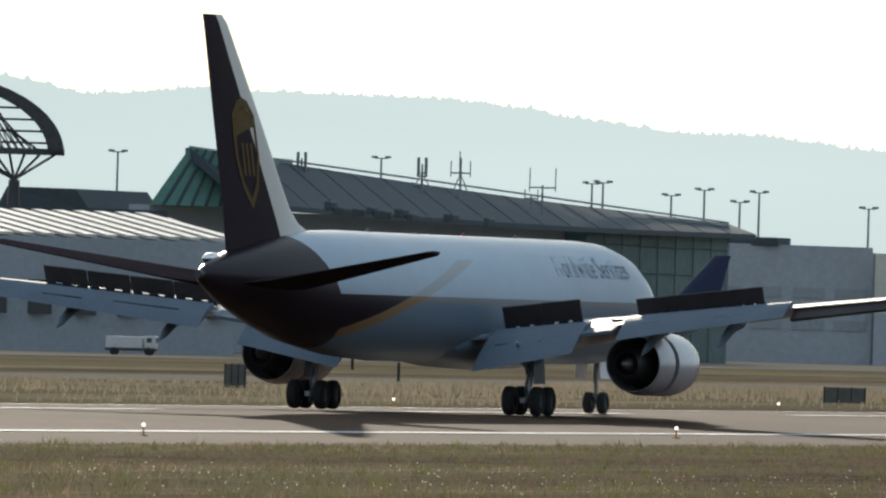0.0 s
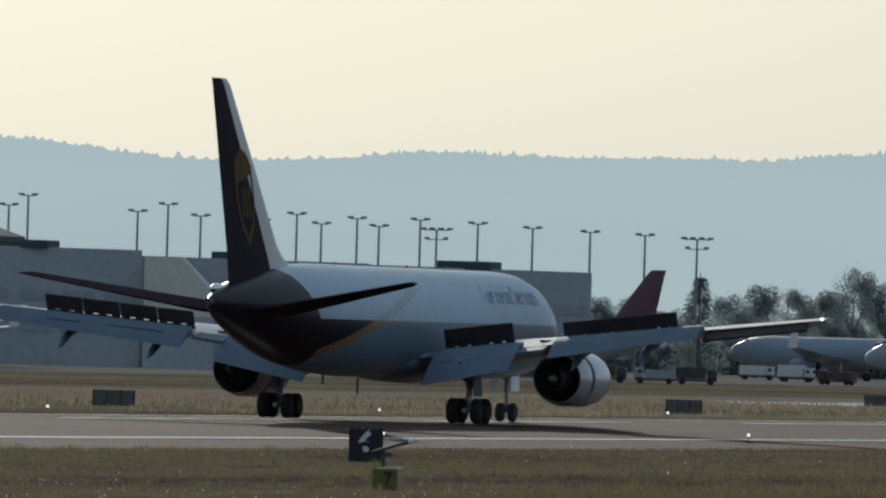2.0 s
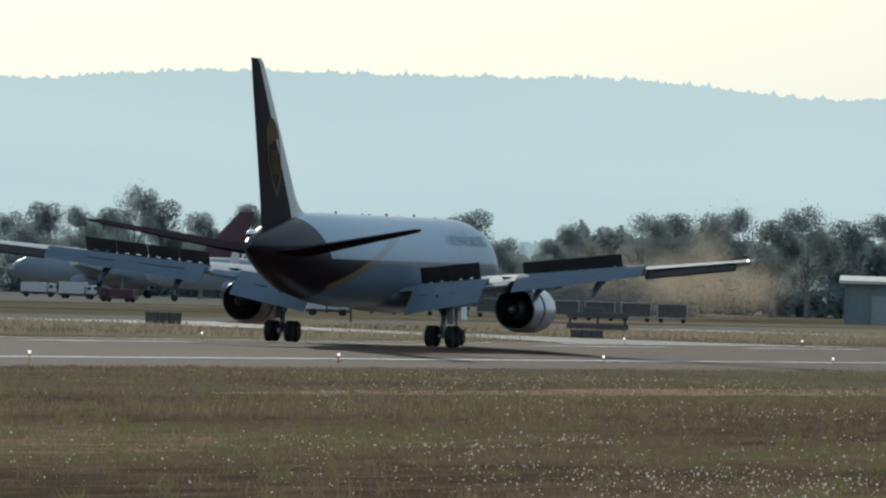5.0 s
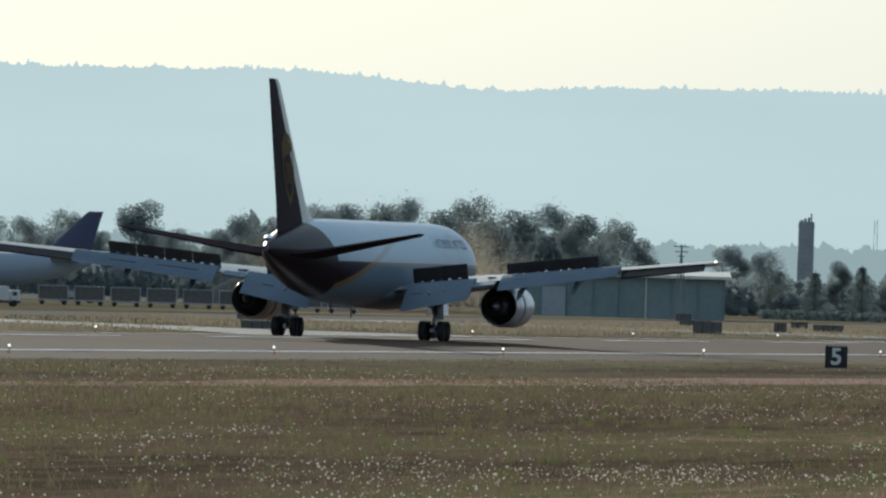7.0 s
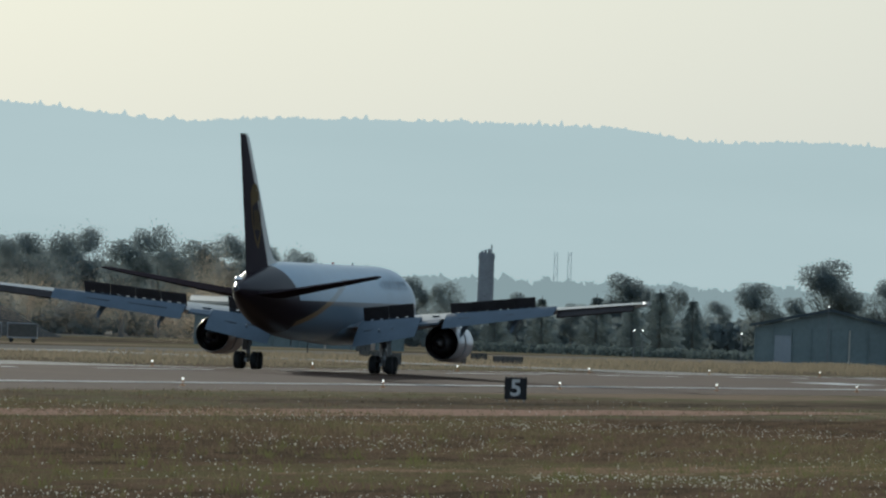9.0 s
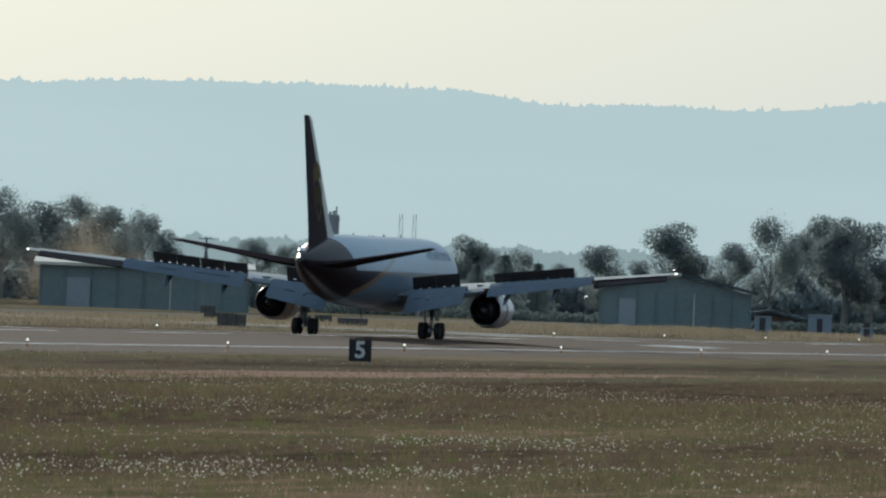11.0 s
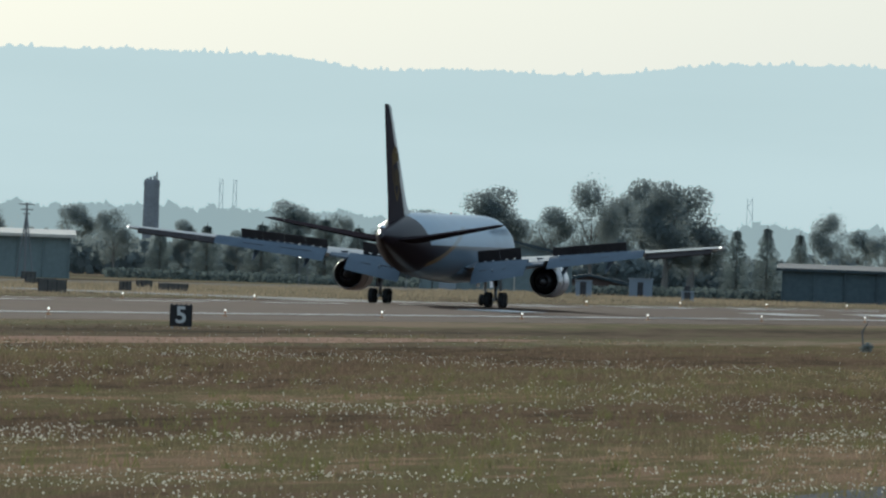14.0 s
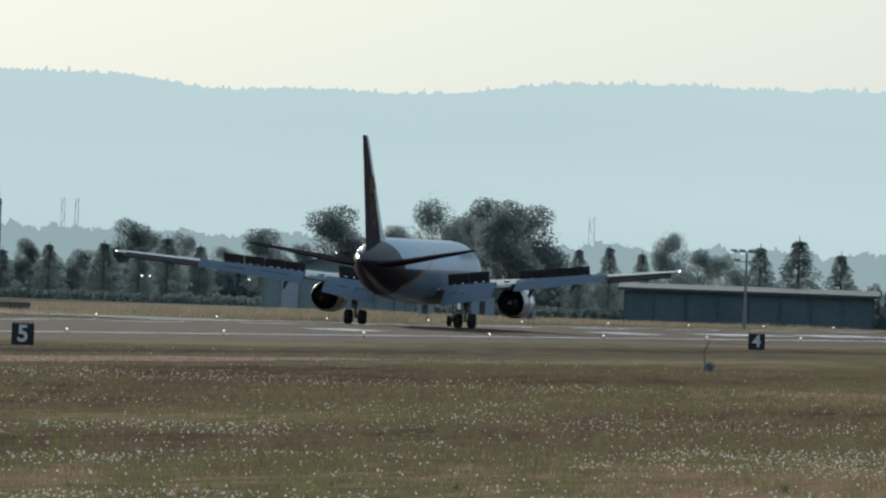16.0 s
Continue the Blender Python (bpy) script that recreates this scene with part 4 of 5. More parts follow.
def roof_mast(az, el, dist, base_el, kind):
    p = polar(az, dist)
    z, zb = up(el, dist), up(base_el, dist) - 1.0
    a = thing("antenna_mast", "thin rooftop antenna mast with upright elements", "antenna", p.x, p.y, 0, -az, group="roof antennas")
    part("mast", rod(bmesh.new(), (0, 0, zb), (0, 0, z - (1.6 if kind == 2 else .6)), .13, .1, 6), M_POLE, a)
    w = {0: .35, 1: .9, 2: 1.2, 3: .6}[kind]
    hz = z - {0: 1.5, 1: 2.1, 2: 1.9, 3: .9}[kind]
    part("cross_arm", box(bmesh.new(), -w, -.07, hz, w, .07, hz + .14), M_POLE, a)
    for x in ((-w, w) if kind != 1 else (-w, -.1, w)):
        hi = z - (.9 if (kind == 1 and x != -.1) else 0)
        part("element", rod(bmesh.new(), (x, 0, hz - .3), (x, 0, hi), .055 if kind else .15, n=5), M_POLE, a)
    if kind in (0, 1):
        for s in (-1, 1):
            part("stay", rod(bmesh.new(), (0, 0, hz), (s * .8, 0, zb + .6), .05, n=4), M_POLE, a)


def parked_jet(az, dist, el, yaw, length, paint, label):
    """Airliner at its stand; origin under the tail."""
    p = polar(az, dist)
    a = thing("parked_airliner", label, "aircraft", p.x, p.y, 0, yaw, group="parked airliners")
    r, zc = 1.95, 3.5
    top = up(el, dist)
    L = length
    bm = bmesh.new()
    rows_ = [(0, .25, 4.6), (2.5, .8, 4.35), (6, 1.5, 3.9), (11, r, zc), (L - 7, r, zc), (L - 4, r * .9, zc - .05), (L - 1.8, r * .62, zc - .25), (L - .5, r * .3, zc - .45), (L, .05, zc - .5)]
    loft(bm, [[(q * math.cos(w), y, z + q * math.sin(w)) for w in (2 * math.pi * k / 20 for k in range(20))] for y, q, z in rows_])
    part("fuselage", bm, M_PARKED, a, "white fuselage in painted shade", True)
    bm = bmesh.new()
    loft(bm, [foil(z, le, te, 0, 0, th, "z") for z, le, te, th in ((4.6, 8.8, .9, .5), (top - .4, 1.5, -1.1, .22), (top, .9, -1.3, .12))])
    part("fin", bm, paint, a, "coloured fin", True)
    for s in (1, -1):
        bm = bmesh.new()
        loft(bm, [foil(s * x, le, te, z, z, th) for x, le, te, z, th in ((.5, 6.0, 1.6, 4.5, .3), (6.5, 1.6, 0, 5.0, .12))])
        part("tailplane", bm, M_GREY, a, "", True)
        bm = bmesh.new()
        loft(bm, [foil(s * x, le, te, z, z, th) for x, le, te, z, th in ((1.2, L * .64, L * .44, 2.6, .8), (5.5, L * .57, L * .44, 3.0, .5), (16.5, L * .40, L * .36, 4.1, .2))])
        w = part("wing", bm, M_WING, a, "grey wing", True)
        bm = bmesh.new()
        loft(bm, [foil(s * x, le, te, z, z, th) for x, le, te, z, th in ((16.5, L * .40, L * .36, 4.1, .2), (17.3, L * .37, L * .345, 6.2, .1))])
        part("winglet", bm, M_WHITE, w, "upturned winglet", True)
        part("engine", spin(bmesh.new(), ((L * .5, .55), (L * .51, .75), (L * .57, .95), (L * .6, .9), (L * .61, .8), (L * .6, .75), (L * .56, .7), (L * .55, 0.05)), n=16, cx=s * 5.4, cz=1.75), M_GREY, a, "grey engine cowling", True)
        part("main_wheel", wheel(bmesh.new(), s * 2.7, L * .46, .55, .55, .7), M_TYRE, a, "black tyre", True)
        part("gear_leg", rod(bmesh.new(), (s * 2.7, L * .46, .5), (s * 2.7, L * .46, 2.4), .12), M_STEEL, a)
    part("nose_wheel", wheel(bmesh.new(), 0, L - 4.5, .4, .4, .5), M_TYRE, a, "black tyre", True)
    part("nose_leg", rod(bmesh.new(), (0, L - 4.5, .4), (0, L - 4.5, 1.9), .09), M_STEEL, a)
    bm = bmesh.new()
    for y in (L - 2.2,):
        loft(bm, [[(q * math.cos(w), yy, zc + .12 + q * math.sin(w)) for w in (radians(35 + 110 * k / 8) for k in range(9))] for yy, q in ((L - 3.2, r * .83), (L - 2.3, r * .76))], cap=False, closed=False)
    part("windscreen", bm, M_WINDOW, a, "dark windscreen")
    return a


def service_truck(x, y, rz, body, paint, label="white airport service truck parked on the apron"):
    a = thing("service_truck", label, "truck", x, y, 0.03, rz, group="apron vehicles")
    part("chassis", box(bmesh.new(), -3.0, -1.0, .5, 3.0, 1.0, .8, .03), M_DARK, a)
    part("cab", box(bmesh.new(), 1.6, -1.05, .8, 3.0, 1.05, 2.3, .18), paint, a, "truck cab")
    part("windscreen", box(bmesh.new(), 2.6, -.9, 1.5, 3.03, .9, 2.1, .05), M_WINDOW, a, "dark windscreen")
    part("side_window", box(bmesh.new(), 1.9, -1.07, 1.5, 2.5, 1.07, 2.05, .02), M_WINDOW, a)
    part("load_box", box(bmesh.new(), -2.9, -1.15, .85, 1.4, 1.15, .85 + body, .06), paint, a, "box body")
    for wx in (-2.0, 2.1):
        for s in (-1, 1):
            bm = bmesh.new()
            loft(bm, [[(wx + q * math.cos(2 * math.pi * k / 14), s * 1.0 + o, .45 + q * math.sin(2 * math.pi * k / 14)) for k in range(14)] for o, q in ((-.13, .3), (-.12, .45), (.12, .45), (.13, .3))])
            part("wheel", bm, M_TYRE, a, "black tyre", True)
    a.matrix_basis = pose(x, y, .03, 0, 0, rz) @ Matrix.Diagonal((.72, .72, .72, 1))
    return a


def baggage_cart(x, y, rz):
    a = thing("baggage_cart", "dark covered baggage cart in a parked row", "cart", x, y, 0.03, rz, group="row of baggage carts")
    part("bed", box(bmesh.new(), -1.6, -.75, .45, 1.6, .75, .6, .03), M_STEEL, a)
    part("roof", box(bmesh.new(), -1.65, -.8, 1.95, 1.65, .8, 2.05, .03), M_WALL, a)
    part("curtain", box(bmesh.new(), -1.45, -.7, .62, 1.45, .7, 1.93, .04), M_SIGNBACK, a, "dark side curtain")
    for px in (-1.55, 1.55):
        for s in (-1, 1):
            part("post", rod(bmesh.new(), (px, s * .72, .6), (px, s * .72, 1.95), .05, n=5), M_STEEL, a)
            bm = bmesh.new()
            loft(bm, [[(px * .75 + q * math.cos(2 * math.pi * k / 10), s * .65 + o, .25 + q * math.sin(2 * math.pi * k / 10)) for k in range(10)] for o, q in ((-.08, .15), (-.07, .25), (.07, .25), (.08, .15))])
            part("wheel", bm, M_TYRE, a)
    return a


concourse()
low_hall()
far_hall()
canopy()
deck()
for az, el, heads in ((-17.32, 0.444, 2), (-17.20, 0.468, 2), (-17.07, 0.427, 2), (-17.00, 0.464, 2), (-16.60, 0.417, 2), (-16.49, 0.445, 2), (-16.37, 0.407, 2), (-16.25, 0.437, 2), (-16.15, 0.397, 2), (-16.02, 0.424, 2), (-15.93, 0.391, 2), (-15.80, 0.414, 2), (-15.72, 0.388, 2), (-15.57, 0.415, 2), (-15.51, 0.381, 4), (-15.36, 0.407, 2), (-15.16, 0.396, 2), (-14.95, 0.388, 2), (-14.75, 0.382, 2), (-14.56, 0.373, 4),
                      (-19.34, 0.544, 2), (-18.38, 0.549, 2), (-17.61, 0.479, 2), (-17.57, 0.484, 2)):
    flood_pole(az, el, 1775, heads)
for az, el, be, kd in ((-18.67, .552, .50, 0), (-18.23, .545, .45, 0), (-18.09, .572, .43, 1), (-17.79, .52, .39, 2), (-17.83, .44, .395, 3)):
    roof_mast(az, el, 1460, be, kd)
parked_jet(-14.70, 1760, .246, 62, 44, M_RED, "parked white airliner with a dark red fin")
parked_jet(-12.93, 1880, .178, 66, 42, M_NAVY, "parked white airliner with a navy blue fin")
parked_jet(-13.58, 1990, .190, 66, 38, M_RED, "parked white airliner with red fin behind another")
parked_jet(-17.13, 1500, .22, 60, 38, M_NAVY, "parked airliner with a dark fin before the glazed hall")

for x, y, rz, b, m in ((-470, 1840, 10, 1.6, M_TRUCK), (-352, 1492, 20, 1.9, M_TRUCK), (-430, 1720, 170, 1.2, M_RED), (-455, 1800, 0, 1.9, M_TRUCK), (-448, 1560, 30, 1.7, M_NAVY), (-400, 1690, 5, 1.4, M_TRUCK), (-392, 1700, 185, 1.0, M_WALL), (-437, 1250, 12, 1.3, M_TRUCK), (-436, 1330, 190, 1.7, M_NAVY)):
    service_truck(x, y, rz, b, m)
for az, d, rz, b, m in ((-15.62, 1610, 14, 1.5, M_DARK), (-15.47, 1620, 190, 1.2, M_NAVY), (-15.30, 1615, 8, 1.8, M_WALL), (-15.17, 1622, 12, 1.1, M_DARK), (-15.03, 1618, 186, 1.4, M_NAVY), (-14.88, 1625, 10, 1.6, M_DARK), (-14.70, 1620, 195, 1.2, M_WALL), (-14.55, 1628, 12, 1.7, M_DARK)):
    p = polar(az, d)
    service_truck(p.x, p.y, rz, b, m, "dull dark airport service truck parked on the apron")
for k in range(9):
    baggage_cart(-372 + k * 3.7, 1602 + k * .8, 12)

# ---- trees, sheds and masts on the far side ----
# leaf and needle colours greyed and lifted to carry the distance haze
M_LEAF = mat("hazed_foliage", (0.27, 0.315, 0.315), 0.9, var=0.2, scale=0.5, fine=3, spec=0.0, col2=(0.20, 0.235, 0.23))
M_CONIFER = mat("hazed_needles", (0.27, 0.32, 0.31), 0.9, var=0.3, scale=0.5, fine=3, spec=0.2)


def leafy(m, share=0.4):
    """Leaves let part of the low sun through."""
    t = m.node_tree
    tr, mx = t.nodes.new("ShaderNodeBsdfTranslucent"), t.nodes.new("ShaderNodeMixShader")
    mx.inputs[0].default_value = share
    t.links.new(t.nodes["Color Ramp"].outputs[0], tr.inputs[0])
    t.links.new(t.nodes["Principled BSDF"].outputs[0], mx.inputs[1])
    t.links.new(tr.outputs[0], mx.inputs[2])
    t.links.new(mx.outputs[0], t.nodes["Material Output"].inputs[0])


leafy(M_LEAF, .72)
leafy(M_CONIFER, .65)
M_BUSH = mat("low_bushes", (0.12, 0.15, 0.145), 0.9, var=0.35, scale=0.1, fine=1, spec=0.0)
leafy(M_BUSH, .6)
M_FARWOOD = glow("far_haze_woods", (0.52, 0.655, 0.67), 1.0)   # woods that glow pale, distance haze put into the emission colour
M_BARK = mat("bark", (0.19, 0.18, 0.165), 0.9, var=0.25, scale=2, fine=15)
M_SHED = mat("shed_green", (0.19, 0.24, 0.24), 0.7, var=0.12, scale=0.2, fine=2)
M_RUST = mat("rust_roof", (0.15, 0.10, 0.085), 0.8, var=0.2, scale=0.2, fine=2)
M_TOWER = mat("tower_concrete", (0.27, 0.29, 0.31), 0.8, var=0.2, scale=0.4, fine=4)
M_PALEMAST = mat("pale_lattice", (0.62, 0.68, 0.69), 0.7, var=0.1)


def raw(name, verts, faces, material):
    d = bpy.data.meshes.new(name)
    d.from_pydata([tuple(v) for v in verts], [], [tuple(f) for f in faces])
    d.materials.append(material)
    return d


def leaf_cloud(rng, lobes, count, size):
    """Small bent leaf clumps scattered over and inside round lobes."""
    vs, fs = [], []
    tot = sum(l[3] ** 2 for l in lobes)
    for cx, cy, cz, r, sq in lobes:
        for _ in range(int(count * r * r / tot)):
            d = rng.normal(size=3)
            d /= np.linalg.norm(d)
            k = rng.uniform(.12, 1.0) ** .45 * (1 + .07 * rng.normal())
            c = np.array((cx, cy, cz)) + d * r * k * np.array((1, 1, sq))
            a, b = rng.normal(size=3), rng.normal(size=3)
            a /= np.linalg.norm(a)
            b -= a * (a @ b)
            b /= np.linalg.norm(b)
            s = size * rng.uniform(.5, 1.3)
            i = len(vs)
            nrm = np.cross(a, b) * s * .35
            vs += [c - a * s, c + b * s * .7 + nrm, c + a * s, c - b * s * .7 + nrm]
            fs += [(i, i + 1, i + 2), (i, i + 2, i + 3)]
    return vs, fs


def broad_tree(seed, wide, label):
    """Unit tree 10 m high."""
    rng = np.random.default_rng(seed)
    a = thing("tree", label, "tree", group="trees along the field")
    bm = bmesh.new()
    bends = [(0, 0, 0, .28), (.1, .05, 1.6, .2), (0, .1, 3.4, .15), (.15, 0, 6.0, .07)]
    loft(bm, [[(x + r * math.cos(q), y + r * math.sin(q), z) for q in (2 * math.pi * k / 8 for k in range(8))] for x, y, z, r in bends])
    for k in range(6):
        q = k * 2.4 + seed
        rod(bm, (.05, .08, 2.0 + k * .45), (math.cos(q) * 1.5 * wide, math.sin(q) * 1.5 * wide, 4.0 + k * .6), .1, .04, 5)
    part("trunk", bm, M_BARK, a, "grey-brown trunk with limbs")
    lobes = [(0, 0, 6.2, 2.3 * wide, 1.25)]
    for k in range(11):
        q = k * 2.4 + seed
        z = 2.6 + 6.2 * ((k * .618 + seed * .37) % 1)
        rr = 1.9 * wide * math.sqrt(max(.1, 1 - ((z - 5.2) / 5.0) ** 2))
        lobes.append((math.cos(q) * rr, math.sin(q) * rr, z, rng.uniform(.9, 1.55) * (.75 + .25 * wide), .95))
    lobes.append((.2, 0, 8.7, 1.25, .95))
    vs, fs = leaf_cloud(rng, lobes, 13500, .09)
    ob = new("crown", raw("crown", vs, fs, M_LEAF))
    ob.parent = a
    ob["label"] = "uneven green crown, greyed for distance haze"
    return a


def conifer(seed, label):
    rng = np.random.default_rng(seed)
    a = thing("conifer", label, "tree", group="conifers along the field")
    part("trunk", rod(bmesh.new(), (0, 0, 0), (0, 0, 9.6), .2, .03, 7), M_BARK, a)
    vs, fs = [], []
    for k in range(3800):
        u = rng.uniform(.06, 1) ** .8
        z = 10 - 9 * u
        q0 = rng.uniform(0, 2 * math.pi)
        tier = .84 + .10 * math.sin(z * 4.4) + .16 * math.sin(q0 * 3 + z * 2.3)
        r = 3.3 * u ** .85 * tier * rng.uniform(.1, 1.0) ** .7
        q = q0
        c = np.array((r * math.cos(q), r * math.sin(q), z - .25 * r))
        s = rng.uniform(.08, .2)
        o = np.array((math.cos(q), math.sin(q), -.35)) * s
        w = np.array((-math.sin(q), math.cos(q), 0)) * s * .5
        i = len(vs)
        vs += [c - o, c + w, c + o * 1.3, c - w + np.array((0, 0, .08))]
        fs += [(i, i + 1, i + 2), (i, i + 2, i + 3)]
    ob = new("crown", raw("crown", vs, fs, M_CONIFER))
    ob.parent = a
    ob["label"] = "tiered needles, greyed for distance haze"
    return a


TREES = [broad_tree(3, 1.0, "broad dull green tree at the field's far edge"), broad_tree(8, 1.35, "wide spreading dull green tree beyond the field"), broad_tree(14, .72, "slender upright dull green tree beyond the field")]
FIRS = [conifer(5, "dark pointed conifer at the field's far edge")]
placed = set()


def plant(proto, az, el, dist, wide=1.0, turn=0):
    h = up(el, dist) / 10
    p = polar(az, dist)
    m = pose(p.x, p.y, 0, 0, 0, turn) @ Matrix.Diagonal((h * wide, h * wide, h, 1))
    if proto.name in placed:
        copy_thing(proto, m)
    else:
        placed.add(proto.name)
        proto.matrix_basis = m


for i, (az, el, kind, wide) in enumerate((
        (-14.90, .150, 0, 1.0), (-14.78, .165, 2, 1.0), (-14.42, .170, 1, .9), (-14.335, .205, 0, 1.0), (-14.20, .165, 1, .9), (-14.08, .19, 0, 1.0), (-13.985, .238, 1, .8), (-13.87, .205, 2, 1.2),
        (-13.74, .185, 0, 1.0), (-13.58, .220, 0, 1.05), (-13.46, .17, 1, .9), (-13.33, .155, 0, 1.1), (-13.20, .13, 1, 1.0), (-13.05, .155, 1, .9), (-12.90, .11, 0, 1.0), (-12.745, .206, 2, 1.35),
        (-12.62, .105, 1, 1.0), (-12.48, .13, 0, 1.1), (-12.38, .16, 1, .9), (-12.27, .18, 0, 1.1), (-12.13, .20, 1, .9), (-12.00, .237, 0, 1.15), (-11.90, .21, 1, .95), (-11.79, .232, 1, .9), (-11.66, .225, 0, 1.2),
        (-11.53, .241, 1, .95), (-11.40, .232, 0, 1.15), (-11.27, .225, 1, .9), (-11.14, .223, 0, 1.1), (-11.04, .18, 1, .9), (-10.94, .146, 0, 1.1), (-10.61, .126, 0, 1.25), (-10.47, .09, 1, 1.0), (-10.22, .07, 2, 1.2),
        (-9.845, .15, 2, 1.3), (-9.76, .12, 0, 1.0), (-9.66, .10, 1, .9), (-9.335, .150, 0, 1.25), (-9.20, .10, 0, .9), (-9.085, .222, 2, 1.5), (-8.88, .178, 0, 1.1), (-8.73, .243, 1, .82), (-8.63, .22, 0, 1.0),
        (-8.548, .290, 0, 1.0), (-8.46, .26, 2, 1.3), (-8.37, .245, 2, 1.5), (-7.86, .162, 1, .8), (-7.76, .13, 0, 1.1), (-7.66, .095, 1, 1.0), (-10.02, .05, 0, 1.2), (-9.50, .06, 1, 1.0), (-7.0, .08, 1, 1.0))):
    plant(TREES[kind], az, el, 2060 + 37 * (i % 4), wide, i * 47)
for i, (az, el, wide) in enumerate(((-14.545, .262, 1.15), (-10.13, .02, 1.2), (-9.93, .03, 1.4), (-9.80, .02, 1.2), (-9.70, .05, 1.3), (-9.58, .03, 1.2), (-8.20, .06, .9), (-8.09, .07, .9), (-7.97, .055, .9), (-7.54, .085, 1.1), (-7.40, .108, 1.3), (-7.245, .072, 1.1), (-10.30, .0, 1.3))):
    plant(FIRS[0], az, el, 2010 + 20 * (i % 3), wide, i * 71)


def thicket(name, az0, az1, dist, el, depth, material, count, size, seed, label, uneven=1.0):
    """Uneven belt of undergrowth or far woods."""
    rng = np.random.default_rng(seed)
    vs, fs = [], []
    for _ in range(count):
        az = rng.uniform(az0, az1)
        top = up(el, dist) * (1 + uneven * (.4 * noise.noise((az * 5, seed, 0)) + .35 * noise.noise((az * 21, seed, 1)) + .25 * noise.noise((az * 63, seed, 2))))
        p = polar(az, dist + rng.uniform(0, depth))
        c = np.array((p.x, p.y, top * rng.uniform(.02, 1) ** .7))
        a, b = rng.normal(size=3), rng.normal(size=3)
        a /= np.linalg.norm(a)
        b /= np.linalg.norm(b)
        s = size * rng.uniform(.5, 1.3)
        i = len(vs)
        vs += [c - a * s, c + b * s * .8, c + a * s, c - b * s * .8]
        fs += [(i, i + 1, i + 2), (i, i + 2, i + 3)]
    return tagged(new(name, raw(name, vs, fs, material)), label, "undergrowth", kind="stuff")


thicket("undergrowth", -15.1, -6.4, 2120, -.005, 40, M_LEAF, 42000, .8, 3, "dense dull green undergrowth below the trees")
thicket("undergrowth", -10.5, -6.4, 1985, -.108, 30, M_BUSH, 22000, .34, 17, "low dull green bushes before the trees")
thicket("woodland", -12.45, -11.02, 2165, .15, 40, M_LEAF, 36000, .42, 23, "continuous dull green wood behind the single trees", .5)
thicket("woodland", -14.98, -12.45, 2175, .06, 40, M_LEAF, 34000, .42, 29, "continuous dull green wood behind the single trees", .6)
thicket("far_woods", -11.0, -5.5, 3300, .115, 120, M_FARWOOD, 60000, 1.25, 9, "far belt of woods under the hills, haze painted as pale glow", .4)
thicket("far_woods", -15.2, -11.0, 3400, .09, 120, M_FARWOOD, 52000, 1.3, 11, "far belt of woods under the hills, haze painted as pale glow", .4)


def shed(az0, az1, dist, el, gable=0.0, paint=None, label="long low green metal shed with a pale downpipe", roof=None):
    a = thing("shed", label, "shed")
    A, B = polar(az0, dist), polar(az1, dist)
    dn = Vector((0, 0, 1))
    bk = Vector((-(B - A).y, (B - A).x, 0)).normalized() * 25
    z = up(el, dist)
    bm = bmesh.new()
    loft(bm, [[A + dn * -.5, A + dn * z, B + dn * z, B + dn * -.5], [A + bk + dn * -.5, A + bk + dn * z, B + bk + dn * z, B + bk + dn * -.5]])
    part("wall", bm, paint or M_SHED, a, "green metal wall")
    t = (B - A).normalized()
    A2, B2 = A - t * .8 - bk.normalized() * .8, B + t * .8 - bk.normalized() * .8
    bm = bmesh.new()
    mid = (A2 + B2) / 2
    if gable:
        loft(bm, [[A2 + dn * z, mid + dn * (z + gable), B2 + dn * z, B2 + dn * (z + .35), mid + dn * (z + gable + .35), A2 + dn * (z + .35)], [v + bk for v in (A2 + dn * z, mid + dn * (z + gable), B2 + dn * z, B2 + dn * (z + .35), mid + dn * (z + gable + .35), A2 + dn * (z + .35))]])
        g = bmesh.new()
        loft(g, [[A + dn * (z - .05), mid + bk.normalized() * .8 + dn * (z + gable), B + dn * (z - .05)], [v + bk * .9 for v in (A + dn * (z - .05), mid + dn * (z + gable), B + dn * (z - .05))]])
        part("gable_wall", g, paint or M_SHED, a)
    else:
        loft(bm, [[A2 + dn * z, B2 + dn * z, B2 + dn * (z + .35), A2 + dn * (z + .35)], [v + bk * 1.1 for v in (A2 + dn * (z + .6), B2 + dn * (z + .6), B2 + dn * (z + .95), A2 + dn * (z + .95))]])
    part("roof", bm, roof or (M_ROOF if gable else M_PALE), a, "metal roof")
    n = 8
    for k in range(n + 1):
        p = A + (B - A) * (k / n) - bk.normalized() * .12
        part("wall_rib", rod(bmesh.new(), p + dn * -.3, p + dn * (z - .1), .1, n=4), M_PALE if k == 5 and not roof else (paint or M_SHED), a)
    p, q = A + (B - A) * .12 - bk.normalized() * .06, A + (B - A) * .24 - bk.normalized() * .06
    bm = bmesh.new()
    panel(bm, p + dn * -.3, q + dn * -.3, q + dn * 3.4, p + dn * 3.4, .08)
    part("door", bm, paint if roof else M_WALL, a, "sliding door")


shed(-11.39, -10.63, 1850, .0)
shed(-9.35, -8.80, 1955, -.012, 2.2, None, "green gabled hangar shed with pale eaves")
shed(-8.93, -8.54, 2000, -.115, 1.5, M_RUST, "low rust red roofed shed among trees")

M_LONG = mat("dark_blue_cladding", (0.105, 0.14, 0.155), 0.8, var=0.15, scale=0.2, fine=2, spec=0.1)
